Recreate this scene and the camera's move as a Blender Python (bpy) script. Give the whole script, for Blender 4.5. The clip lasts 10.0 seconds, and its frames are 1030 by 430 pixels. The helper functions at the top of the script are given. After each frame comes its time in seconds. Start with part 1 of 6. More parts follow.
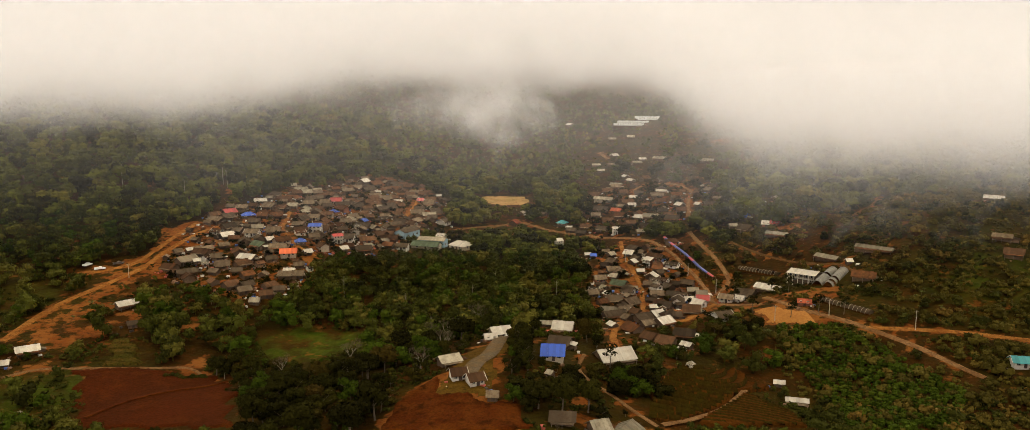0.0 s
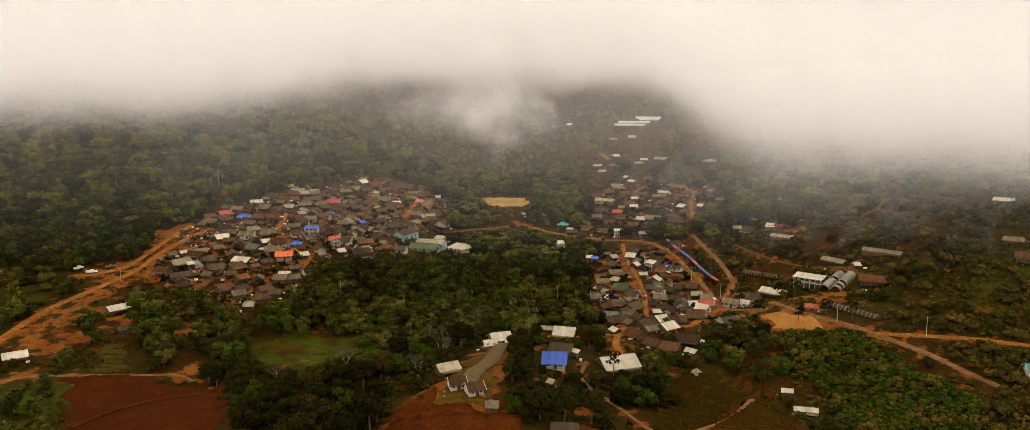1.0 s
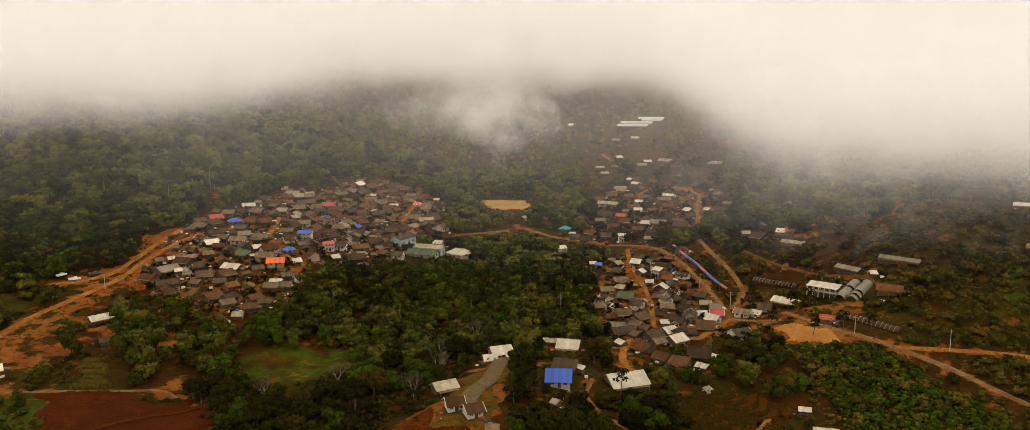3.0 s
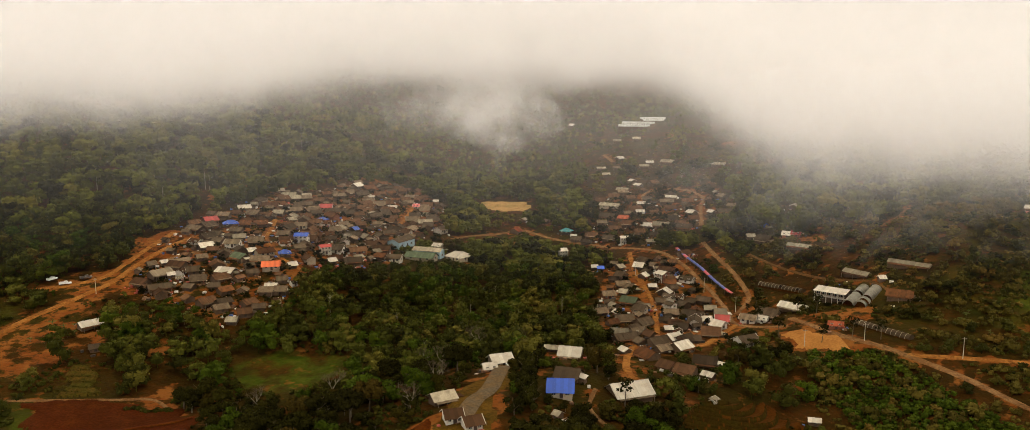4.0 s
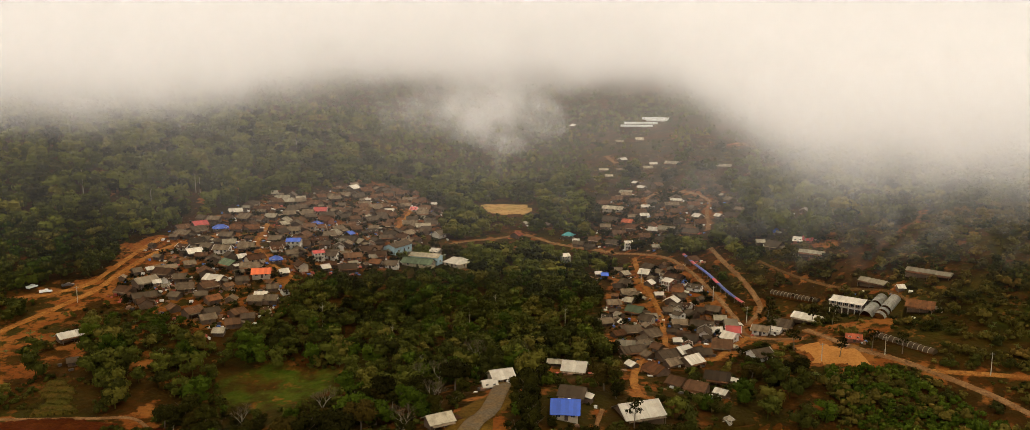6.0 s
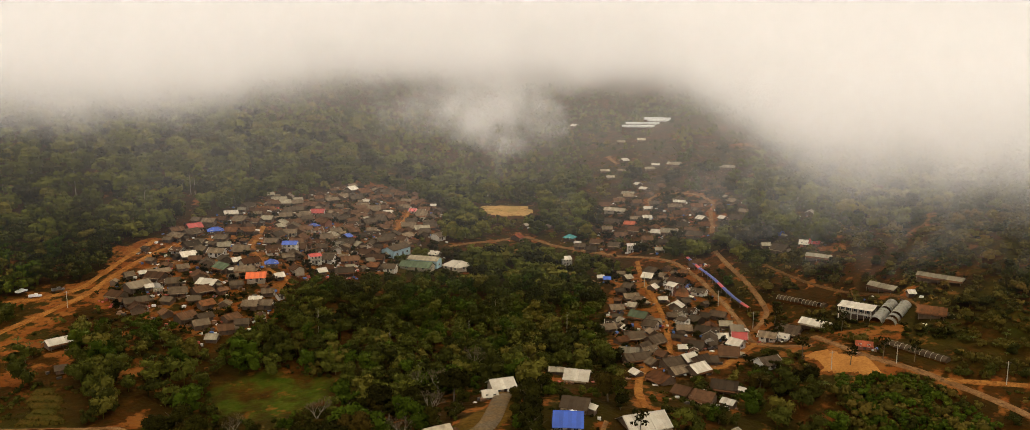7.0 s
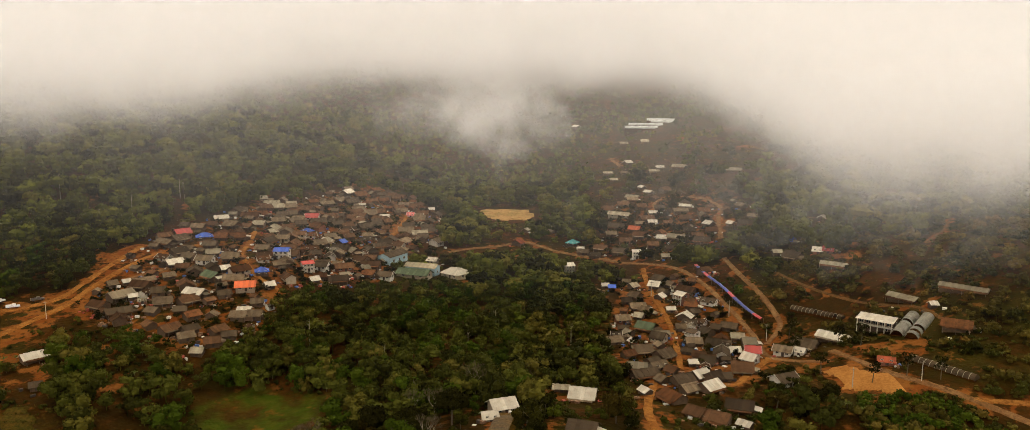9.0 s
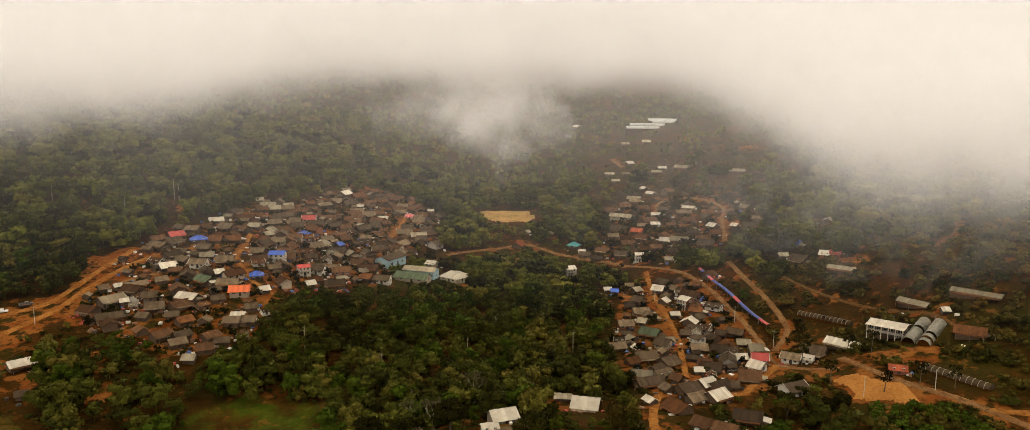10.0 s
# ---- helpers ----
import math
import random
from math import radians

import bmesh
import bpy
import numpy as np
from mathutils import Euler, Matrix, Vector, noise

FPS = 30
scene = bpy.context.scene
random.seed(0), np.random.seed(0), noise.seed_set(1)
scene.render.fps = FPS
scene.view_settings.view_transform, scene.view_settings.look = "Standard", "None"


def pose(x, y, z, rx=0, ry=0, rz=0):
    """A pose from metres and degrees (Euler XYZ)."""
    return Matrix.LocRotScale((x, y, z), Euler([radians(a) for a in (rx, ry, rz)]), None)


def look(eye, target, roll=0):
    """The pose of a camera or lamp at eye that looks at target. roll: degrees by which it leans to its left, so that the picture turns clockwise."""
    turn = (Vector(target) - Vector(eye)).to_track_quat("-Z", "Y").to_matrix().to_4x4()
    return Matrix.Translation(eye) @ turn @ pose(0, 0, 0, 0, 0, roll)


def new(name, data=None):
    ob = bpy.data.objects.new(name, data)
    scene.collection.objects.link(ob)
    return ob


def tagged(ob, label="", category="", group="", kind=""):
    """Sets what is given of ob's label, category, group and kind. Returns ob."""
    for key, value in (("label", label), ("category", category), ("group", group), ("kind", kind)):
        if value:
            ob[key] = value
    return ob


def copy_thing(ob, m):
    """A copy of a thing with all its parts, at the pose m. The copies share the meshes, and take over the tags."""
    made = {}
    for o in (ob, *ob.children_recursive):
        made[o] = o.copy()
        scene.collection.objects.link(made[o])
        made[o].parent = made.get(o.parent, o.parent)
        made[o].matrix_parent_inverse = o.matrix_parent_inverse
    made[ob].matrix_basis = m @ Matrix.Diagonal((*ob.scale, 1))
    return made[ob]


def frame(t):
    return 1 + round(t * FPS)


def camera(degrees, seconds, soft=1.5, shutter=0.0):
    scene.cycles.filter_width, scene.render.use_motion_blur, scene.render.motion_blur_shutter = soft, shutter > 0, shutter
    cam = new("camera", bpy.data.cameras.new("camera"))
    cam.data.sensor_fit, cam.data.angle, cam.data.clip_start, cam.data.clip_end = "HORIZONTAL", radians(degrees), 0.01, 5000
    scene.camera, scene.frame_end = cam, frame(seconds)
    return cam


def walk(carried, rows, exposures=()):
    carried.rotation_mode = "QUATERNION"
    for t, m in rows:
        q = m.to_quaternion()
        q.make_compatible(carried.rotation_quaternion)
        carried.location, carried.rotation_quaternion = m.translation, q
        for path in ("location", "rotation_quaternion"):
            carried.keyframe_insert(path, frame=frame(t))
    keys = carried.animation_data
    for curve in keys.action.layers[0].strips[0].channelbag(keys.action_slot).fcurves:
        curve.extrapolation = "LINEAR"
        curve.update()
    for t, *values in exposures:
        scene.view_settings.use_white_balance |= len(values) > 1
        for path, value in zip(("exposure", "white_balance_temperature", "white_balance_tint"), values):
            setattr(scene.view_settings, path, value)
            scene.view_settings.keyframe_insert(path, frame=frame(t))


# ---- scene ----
cam = camera(62.1, 10.0, soft=0.7)
METRES, EYE, TILT, LEAN, TURN = 85.0, 100.0, -9.05, 0.0, 0.0
ROWS = [
    (0.0, 0.0, 0.0, 0.0, 0.0, 0.0, -0.0),
    (0.5, -0.001, 0.0478, 0.0073, 0.0, -0.0, -0.01),
    (1.0, -0.0024, 0.0987, 0.0146, -0.01, -0.01, -0.04),
    (1.5, -0.0043, 0.1454, 0.0221, -0.01, -0.02, -0.05),
    (2.0, -0.0057, 0.1969, 0.0303, -0.01, -0.03, -0.07),
    (2.5, -0.008, 0.2441, 0.0382, -0.02, -0.04, -0.09),
    (4.0, -0.0106, 0.3949, 0.0638, -0.01, -0.07, -0.14),
    (4.5, -0.012, 0.4422, 0.0714, -0.01, -0.08, -0.16),
    (5.0, -0.0137, 0.4938, 0.0791, -0.02, -0.08, -0.18),
    (5.5, -0.0158, 0.5408, 0.0866, -0.03, -0.09, -0.19),
    (7.0, -0.021, 0.6907, 0.1119, -0.03, -0.14, -0.23),
    (7.5, -0.0224, 0.7381, 0.119, -0.03, -0.14, -0.24),
    (8.0, -0.0251, 0.7896, 0.1264, -0.04, -0.14, -0.24),
    (8.5, -0.0262, 0.837, 0.1344, -0.04, -0.14, -0.26),
    (9.0, -0.0286, 0.8881, 0.1418, -0.04, -0.13, -0.27),
    (9.5, -0.0295, 0.9356, 0.1496, -0.04, -0.15, -0.28),
    (10.0, -0.0315, 0.9869, 0.1573, -0.04, -0.15, -0.3),
]
walk(
    cam,
    [(t, pose(0, 0, EYE, TILT, LEAN, TURN) @ pose(METRES * x, METRES * y, METRES * z, 90 + pitch, roll, yaw)) for t, x, y, z, yaw, pitch, roll in ROWS],
    [(0.0, 0.0), (10.0, 0.0)],
)

# ---- light: a bright overcast morning ----
SKY_LIGHT, SUN_LIGHT = 1.94, 1.3
world = bpy.data.worlds.new("overcast_sky")
scene.world = world
world.use_nodes = True
wt = world.node_tree
wt.nodes.clear()
sky = wt.nodes.new("ShaderNodeTexSky")
sky.sky_type, sky.sun_disc = "NISHITA", False
sky.sun_elevation, sky.sun_rotation = radians(55), radians(25)
veil = wt.nodes.new("ShaderNodeMix")
veil.data_type = "RGBA"
veil.inputs["Factor"].default_value = 0.93  # cloud cover over the clear sky
veil.inputs["B"].default_value = (1.0, 0.945, 0.85, 1)
thin = wt.nodes.new("ShaderNodeMix")
thin.data_type, thin.blend_type = "RGBA", "MULTIPLY"
thin.inputs["Factor"].default_value = 1.0
thin.inputs["B"].default_value = (0.1, 0.1, 0.1, 1)
bg = wt.nodes.new("ShaderNodeBackground")
bg.inputs["Strength"].default_value = SKY_LIGHT
wo = wt.nodes.new("ShaderNodeOutputWorld")
wt.links.new(sky.outputs["Color"], thin.inputs["A"])
wt.links.new(thin.outputs["Result"], veil.inputs["A"])
wt.links.new(veil.outputs["Result"], bg.inputs["Color"])
wt.links.new(bg.outputs["Background"], wo.inputs["Surface"])
sun_data = bpy.data.lights.new("sun", "SUN")
sun_data.energy, sun_data.angle, sun_data.color = SUN_LIGHT, radians(25), (1.0, 0.93, 0.82)
sun = new("sun", sun_data)
sun.matrix_world = look((200, 600, 600), (50, 350, 0))

RELIEF = [
    (18, 11, 1, -9, 4, -16, -23, -6, 20),
    (38, 21, 3, -20, 20, -20, -1, 21, 47),
    (58, 26, -5, 8, -21, 21, 52, 45, 70),
    (80, 62, 49, 41, -12, 28, 39, 52, 82),
    (103, 99, 92, 33, -5, 45, 48, 54, 75),
    (123, 107, 91, 64, 3, 45, 62, 63, 74),
    (141, 119, 98, 66, 22, 56, 73, 80, 88),
    (159, 137, 115, 83, 51, 52, 78, 99, 111),
    (176, 154, 132, 114, 104, 103, 108, 120, 134),
]
KNOLLS = [(-15, 268, 7, 26), (-112, 445, 7, 32), (-95, 320, -7, 34), (95, 284, -6, 24), (95, 402, -7, 26), (212, 405, 9, 42), (27, 540, -7, 26), (140, 400, -3, 18), (-31, 473, 4, 18), (-120, 600, -6, 40), (12, 300, 4, 20)]
# roads: name, width, points along the middle
ROADS = {}
ROADS["dirt_road_west"] = (3.8, [(-203, 326), (-203, 354), (-199, 373), (-190, 393), (-183, 410), (-180, 429), (-174, 450), (-165, 467), (-153, 478)])
ROADS["dirt_road_west_upper"] = (3.6, [(-213, 401), (-198, 408), (-189, 417), (-186, 432), (-183, 448), (-180, 461), (-178, 472)])
ROADS["lane_west"] = (3, [(-170, 434), (-163, 440), (-154, 448)])
ROADS["lower_track"] = (1.6, [(-184, 293), (-175, 301), (-159, 304), (-135, 309), (-123, 311), (-112, 300)])
ROADS["village_lane"] = (2.8, [(-136, 510), (-132, 485), (-129, 465), (-115, 441), (-108, 434), (-102, 429)])
ROADS["village_lane_east"] = (3, [(-73, 545), (-71, 587), (-71, 616)])
ROADS["valley_road"] = (2.6, [(-39, 539), (-28, 552), (-14, 565), (3, 577), (20, 566), (41, 551), (59, 519), (77, 491), (83, 471), (88, 441), (92, 420), (93, 400), (91, 376), (100, 366), (108, 363)])
ROADS["east_track"] = (2.7, [(102, 493), (102, 463), (105, 437), (106, 417), (104, 408), (95, 394)])
ROADS["plantation_road"] = (3, [(112, 373), (119, 349), (133, 332), (141, 320), (149, 307), (155, 295), (162, 282)])
ROADS["red_road"] = (2.8, [(138, 325), (156, 318), (173, 312), (190, 304)])
ROADS["hamlet_lane"] = (2.8, [(63, 501), (61, 473), (61, 450), (62, 430), (62, 410), (59, 384), (56, 363)])
ROADS["hamlet_lane_south"] = (3.2, [(91, 376), (78, 356), (69, 345), (58, 355), (48, 355), (42, 341), (38, 320), (38, 303)])
ROADS["knoll_path"] = (1.5, [(24, 285), (21, 271), (24, 261), (30, 252), (35, 242), (41, 232)])
ROADS["terrace_track"] = (1.9, [(78, 277), (65, 253), (53, 239), (42, 232)])
ROADS["upper_loop"] = (2.8, [(78, 603), (87, 616), (90, 633), (102, 642), (118, 620), (123, 592), (117, 571), (108, 526)])
ROADS["upper_lane"] = (3, [(81, 818), (82, 794), (84, 770)])
ROADS["field_path"] = (1.6, [(117, 456), (124, 432), (135, 413), (150, 393), (153, 377)])
ROADS["orchard_path"] = (1.6, [(179, 447), (195, 464), (211, 489)])
ROADS["field_bank"] = (1.4, [(-136, 257), (-129, 274), (-120, 284), (-110, 289), (-104, 296)])
ROADS["yard_drive"] = (7, [(-5, 306), (-8, 276), (-12, 266), (-15, 254)])
FIELDS = {}
FIELDS["ploughed_field"] = [(-161, 303), (-134, 310), (-111, 304), (-94, 278), (-82, 241), (-134, 251)]
FIELDS["sand_pitch"] = [(-27, 666), (12, 672), (11, 631), (-22, 630)]
FIELDS["red_clearing"] = [(101, 357), (113, 360), (126, 341), (125, 329), (113, 331), (100, 336)]
FIELDS["terrace_east"] = [(38, 236), (47, 268), (60, 293), (77, 295), (88, 283), (76, 274), (61, 249), (46, 233)]
FIELDS["terrace_south"] = [(52, 235), (79, 276), (87, 258), (89, 244)]
FIELDS["terrace_west"] = [(-164, 330), (-154, 337), (-141, 311), (-155, 305)]
FIELDS["meadow"] = [(-106, 343), (-93, 358), (-67, 351), (-64, 331), (-80, 320), (-98, 327)]
FIELDS["dry_yard"] = [(-26, 240), (-25, 255), (-20, 268), (-11, 295), (-4, 336), (0, 301), (-3, 264), (-6, 250), (-6, 240)]
FIELDS["red_slope"] = [(-40, 222), (-35, 243), (-31, 250), (-27, 254), (-22, 246), (-16, 241), (-8, 238), (0, 239), (4, 222)]
FIELDS["soil_west"] = [(-196, 327), (-200, 354), (-187, 393), (-170, 421), (-178, 397), (-190, 362), (-174, 315), (-180, 312)]
# bare earth: x, y, radius
BARE = [(-198, 344, 9), (-190, 355, 10), (-178, 321, 8), (-181, 366, 8), (-203, 408, 9), (-192, 416, 8), (-190, 400, 8), (-200, 333, 8), (-124, 313, 6), (-187, 459, 8), (-181, 463, 8), (-119, 306, 6), (-162, 593, 12), (-167, 570, 9), (-108, 669, 9), (-107, 638, 7), (-95, 667, 9), (-141, 544, 7), (-177, 534, 6), (1, 581, 7), (46, 410, 8), (39, 379, 8), (73, 361, 7), (84, 384, 6), (96, 360, 8), (113, 392, 8), (148, 457, 8), (151, 483, 8), (218, 558, 12)]
BARE += [(206, 573, 9), (223, 543, 9), (212, 565, 9), (0, 554, 6), (-173, 343, 9), (-165, 357, 7), (-179, 328, 9), (-169, 402, 7), (-123, 319, 6), (-112, 292, 8), (-176, 303, 7), (-150, 372, 7), (-137, 352, 5), (156, 393, 6), (134, 363, 8), (124, 368, 7), (99, 398, 7), (13, 338, 7), (8, 339, 6), (8, 294, 6), (19, 245, 4), (20, 232, 5), (44, 316, 4), (69, 314, 4), (-12, 229, 12), (-25, 230, 9), (-16, 234, 10), (-110, 282, 7), (-24, 476, 8), (-19, 492, 6), (144, 829, 9), (186, 769, 9), (119, 555, 8), (97, 577, 8), (-141, 395, 7), (-147, 393, 6), (52, 421, 9), (65, 410, 6)]

# ---- materials ----
def mat(name, rough=0.9, metal=0.0):
    m = bpy.data.materials.new(name)
    m.use_nodes = True
    n = m.node_tree.nodes
    b = n["Principled BSDF"]
    b.inputs["Roughness"].default_value = rough
    b.inputs["Metallic"].default_value = metal
    b.inputs["Specular IOR Level"].default_value = 0.25 if rough < 0.9 else 0.02
    return m, m.node_tree, b


def node(nt, kind, **sockets):
    n = nt.nodes.new(kind)
    for key, value in sockets.items():
        n.inputs[key.replace("_", " ")].default_value = value
    return n


def mix(nt, fac, a, b, blend="MIX"):
    n = nt.nodes.new("ShaderNodeMix")
    n.data_type, n.blend_type = "RGBA", blend
    for key, value in (("Factor", fac), ("A", a), ("B", b)):
        if isinstance(value, bpy.types.NodeSocket):
            nt.links.new(value, n.inputs[key])
        elif key == "Factor":
            n.inputs[key].default_value = value
        else:
            n.inputs[key].default_value = (*value, 1)
    return n.outputs["Result"]


def noise_of(nt, coord, scale, detail=4.0, low=0.4, high=0.6, rough=0.6):
    """Noise spread to 0..1 between low and high."""
    tex = node(nt, "ShaderNodeTexNoise", Scale=scale, Detail=detail, Roughness=rough)
    nt.links.new(coord, tex.inputs["Vector"])
    r = node(nt, "ShaderNodeMapRange", From_Min=low, From_Max=high)
    r.interpolation_type = "SMOOTHSTEP"
    nt.links.new(tex.outputs["Fac"], r.inputs["Value"])
    return r.outputs["Result"]


def math_of(nt, op, a, b=None, clamp=False):
    n = nt.nodes.new("ShaderNodeMath")
    n.operation, n.use_clamp = op, clamp
    for i, value in enumerate((a, b)):
        if isinstance(value, bpy.types.NodeSocket):
            nt.links.new(value, n.inputs[i])
        elif value is not None:
            n.inputs[i].default_value = value
    return n.outputs[0]


def relief_of(nt, b, coord, scale, strength, distance=0.3):
    tex = node(nt, "ShaderNodeTexNoise", Scale=scale, Detail=5.0)
    nt.links.new(coord, tex.inputs["Vector"])
    bump = node(nt, "ShaderNodeBump", Strength=strength, Distance=distance)
    nt.links.new(tex.outputs["Fac"], bump.inputs["Height"])
    nt.links.new(bump.outputs["Normal"], b.inputs["Normal"])


def place_of(nt):
    return nt.nodes.new("ShaderNodeNewGeometry").outputs["Position"]


def attribute_of(nt, name):
    n = nt.nodes.new("ShaderNodeAttribute")
    n.attribute_name = name
    return n.outputs["Fac"]


def earth(name, main, other, dark, scale=0.15, rough=0.95):
    """Soil: two tones in patches, darker damp stains, fine grain."""
    m, nt, b = mat(name, rough)
    p = place_of(nt)
    c = mix(nt, noise_of(nt, p, scale, 5, 0.38, 0.62), main, other)
    c = mix(nt, noise_of(nt, p, scale * 3.1, 5, 0.5, 0.72), c, dark)
    c = mix(nt, math_of(nt, "MULTIPLY", noise_of(nt, p, 1.4, 3, 0.35, 0.65), 0.35), c, main, "MULTIPLY")
    nt.links.new(c, b.inputs["Base Color"])
    relief_of(nt, b, p, 0.9, 0.5, 0.4)
    return m


def ground_material():
    """Forest floor, grass and scrub, with bare red earth where the earth attribute says so."""
    m, nt, b = mat("ground_cover", 0.95)
    p = place_of(nt)
    green = mix(nt, noise_of(nt, p, 0.05, 5, 0.4, 0.62), (0.0200, 0.0092, 0.0009), (0.0380, 0.0125, 0.0014))
    green = mix(nt, noise_of(nt, p, 0.028, 4, 0.46, 0.6), green, (0.0220, 0.0150, 0.0016))
    green = mix(nt, noise_of(nt, p, 0.35, 5, 0.45, 0.7), green, (0.0200, 0.0117, 0.0020))
    green = mix(nt, math_of(nt, "MULTIPLY", attribute_of(nt, "meadow"), noise_of(nt, p, 0.09, 5, 0.36, 0.6)), green, mix(nt, noise_of(nt, p, 0.3, 5, 0.35, 0.7), (0.022, 0.034, 0.0015), (0.040, 0.042, 0.003)))
    red = mix(nt, noise_of(nt, p, 0.09, 5, 0.4, 0.62), (0.1050, 0.0285, 0.0044), (0.1400, 0.0490, 0.0088))
    red = mix(nt, noise_of(nt, p, 0.45, 5, 0.5, 0.72), red, (0.0420, 0.0162, 0.0036))
    edge = math_of(nt, "ADD", attribute_of(nt, "earth"), math_of(nt, "MULTIPLY", math_of(nt, "SUBTRACT", noise_of(nt, p, 0.16, 6, 0.3, 0.7), 0.5), 1.1))
    r = node(nt, "ShaderNodeMapRange", From_Min=0.35, From_Max=0.65)
    nt.links.new(edge, r.inputs["Value"])
    c = mix(nt, r.outputs["Result"], green, red)
    nt.links.new(c, b.inputs["Base Color"])
    relief_of(nt, b, p, 0.5, 0.8, 1.0)
    return m


def roof_material(name, main, rust, stain=0.5, metal=0.0, rough=0.95, spread=0.9):
    """Roof sheets: tone differs from roof to roof, streaks of rust or moss, old and new sheets."""
    m, nt, b = mat("roof_" + name, rough, metal)
    tc = nt.nodes.new("ShaderNodeTexCoord").outputs["Object"]
    info = nt.nodes.new("ShaderNodeObjectInfo")
    shift = nt.nodes.new("ShaderNodeVectorMath")
    shift.operation = "ADD"
    nt.links.new(tc, shift.inputs[0])
    nt.links.new(math_of(nt, "MULTIPLY", info.outputs["Random"], 90.0), shift.inputs[1])
    p = shift.outputs[0]
    tone = math_of(nt, "MULTIPLY_ADD", info.outputs["Random"], spread)
    tone.node.inputs[2].default_value = 1.0 - spread / 2
    xyz = nt.nodes.new("ShaderNodeSeparateXYZ")
    nt.links.new(p, xyz.inputs[0])
    white = nt.nodes.new("ShaderNodeTexWhiteNoise")
    white.noise_dimensions = "1D"
    nt.links.new(math_of(nt, "FLOOR", math_of(nt, "DIVIDE", xyz.outputs["X"], 1.15)), white.inputs["W"])
    sheet = white.outputs["Value"]
    tone = math_of(nt, "MULTIPLY", tone, math_of(nt, "ADD", math_of(nt, "MULTIPLY", sheet, 0.4), 0.8))
    grey = nt.nodes.new("ShaderNodeCombineColor")
    for i in range(3):
        nt.links.new(tone, grey.inputs[i])
    c = mix(nt, 1.0, main, grey.outputs["Color"], "MULTIPLY")
    c = mix(nt, math_of(nt, "MULTIPLY", noise_of(nt, p, 0.55, 5, 0.42, 0.68), stain), c, rust)
    c = mix(nt, math_of(nt, "MULTIPLY", noise_of(nt, p, 3.0, 3, 0.45, 0.7), stain * 0.4), c, (0.03, 0.027, 0.022))
    nt.links.new(c, b.inputs["Base Color"])
    relief_of(nt, b, p, 4.0, 0.25, 0.05)
    return m


def wall_material(name, main, dirt, rough=0.85):
    m, nt, b = mat("wall_" + name, rough)
    tc = nt.nodes.new("ShaderNodeTexCoord").outputs["Object"]
    info = nt.nodes.new("ShaderNodeObjectInfo")
    c = mix(nt, math_of(nt, "MULTIPLY", info.outputs["Random"], 0.6), main, dirt)
    c = mix(nt, math_of(nt, "MULTIPLY", noise_of(nt, tc, 0.9, 5, 0.45, 0.7), 0.6), c, dirt)
    nt.links.new(c, b.inputs["Base Color"])
    relief_of(nt, b, tc, 6.0, 0.3, 0.03)
    return m


def leaf_material(name, dark, light, dry, rough=0.75):
    """Foliage: tone by tree (tint) and by leaf spray."""
    m, nt, b = mat("leaves_" + name, rough)
    geo = nt.nodes.new("ShaderNodeNewGeometry")
    tint = attribute_of(nt, "tint")
    info = nt.nodes.new("ShaderNodeObjectInfo").outputs["Random"]
    both = math_of(nt, "FRACT", math_of(nt, "ADD", tint, info))
    ramp = nt.nodes.new("ShaderNodeValToRGB")
    e = ramp.color_ramp.elements
    e[0].color, e[1].color = (*dark, 1), (*dry, 1)
    e.new(0.45).color = (*[(a + c) / 2 for a, c in zip(dark, light)], 1)
    e.new(0.78).color = (*light, 1)
    nt.links.new(both, ramp.inputs["Fac"])
    c = mix(nt, math_of(nt, "MULTIPLY", geo.outputs["Random Per Island"], 0.38), ramp.outputs["Color"], dark)
    nt.links.new(c, b.inputs["Base Color"])
    b.inputs["Specular IOR Level"].default_value = 0.02
    return m


def plain(name, colour, dirt, rough=0.8, scale=1.5, metal=0.0):
    m, nt, b = mat(name, rough, metal)
    tc = nt.nodes.new("ShaderNodeTexCoord").outputs["Object"]
    nt.links.new(mix(nt, math_of(nt, "MULTIPLY", noise_of(nt, tc, scale, 4, 0.4, 0.7), 0.7), colour, dirt), b.inputs["Base Color"])
    return m


M_GROUND = ground_material()
M_ROAD = earth("dirt_road", (0.2190, 0.0926, 0.0187), (0.1622, 0.0578, 0.0103), (0.0852, 0.0296, 0.0056), 0.16)
M_RED = earth("red_earth", (0.0470, 0.0088, 0.0008), (0.0370, 0.0075, 0.0007), (0.0560, 0.0130, 0.0010), 0.04)
M_DUG = earth("dug_earth", (0.0480, 0.0098, 0.0008), (0.0700, 0.0180, 0.0018), (0.0240, 0.0065, 0.0007), 0.10)
M_SAND = earth("sand", (0.2750, 0.1560, 0.0520), (0.1900, 0.1250, 0.0370), (0.1534, 0.0784, 0.0182), 0.08)
M_CLEAR = earth("orange_earth", (0.27, 0.118, 0.026), (0.24, 0.100, 0.021), (0.20, 0.078, 0.015), 0.05)
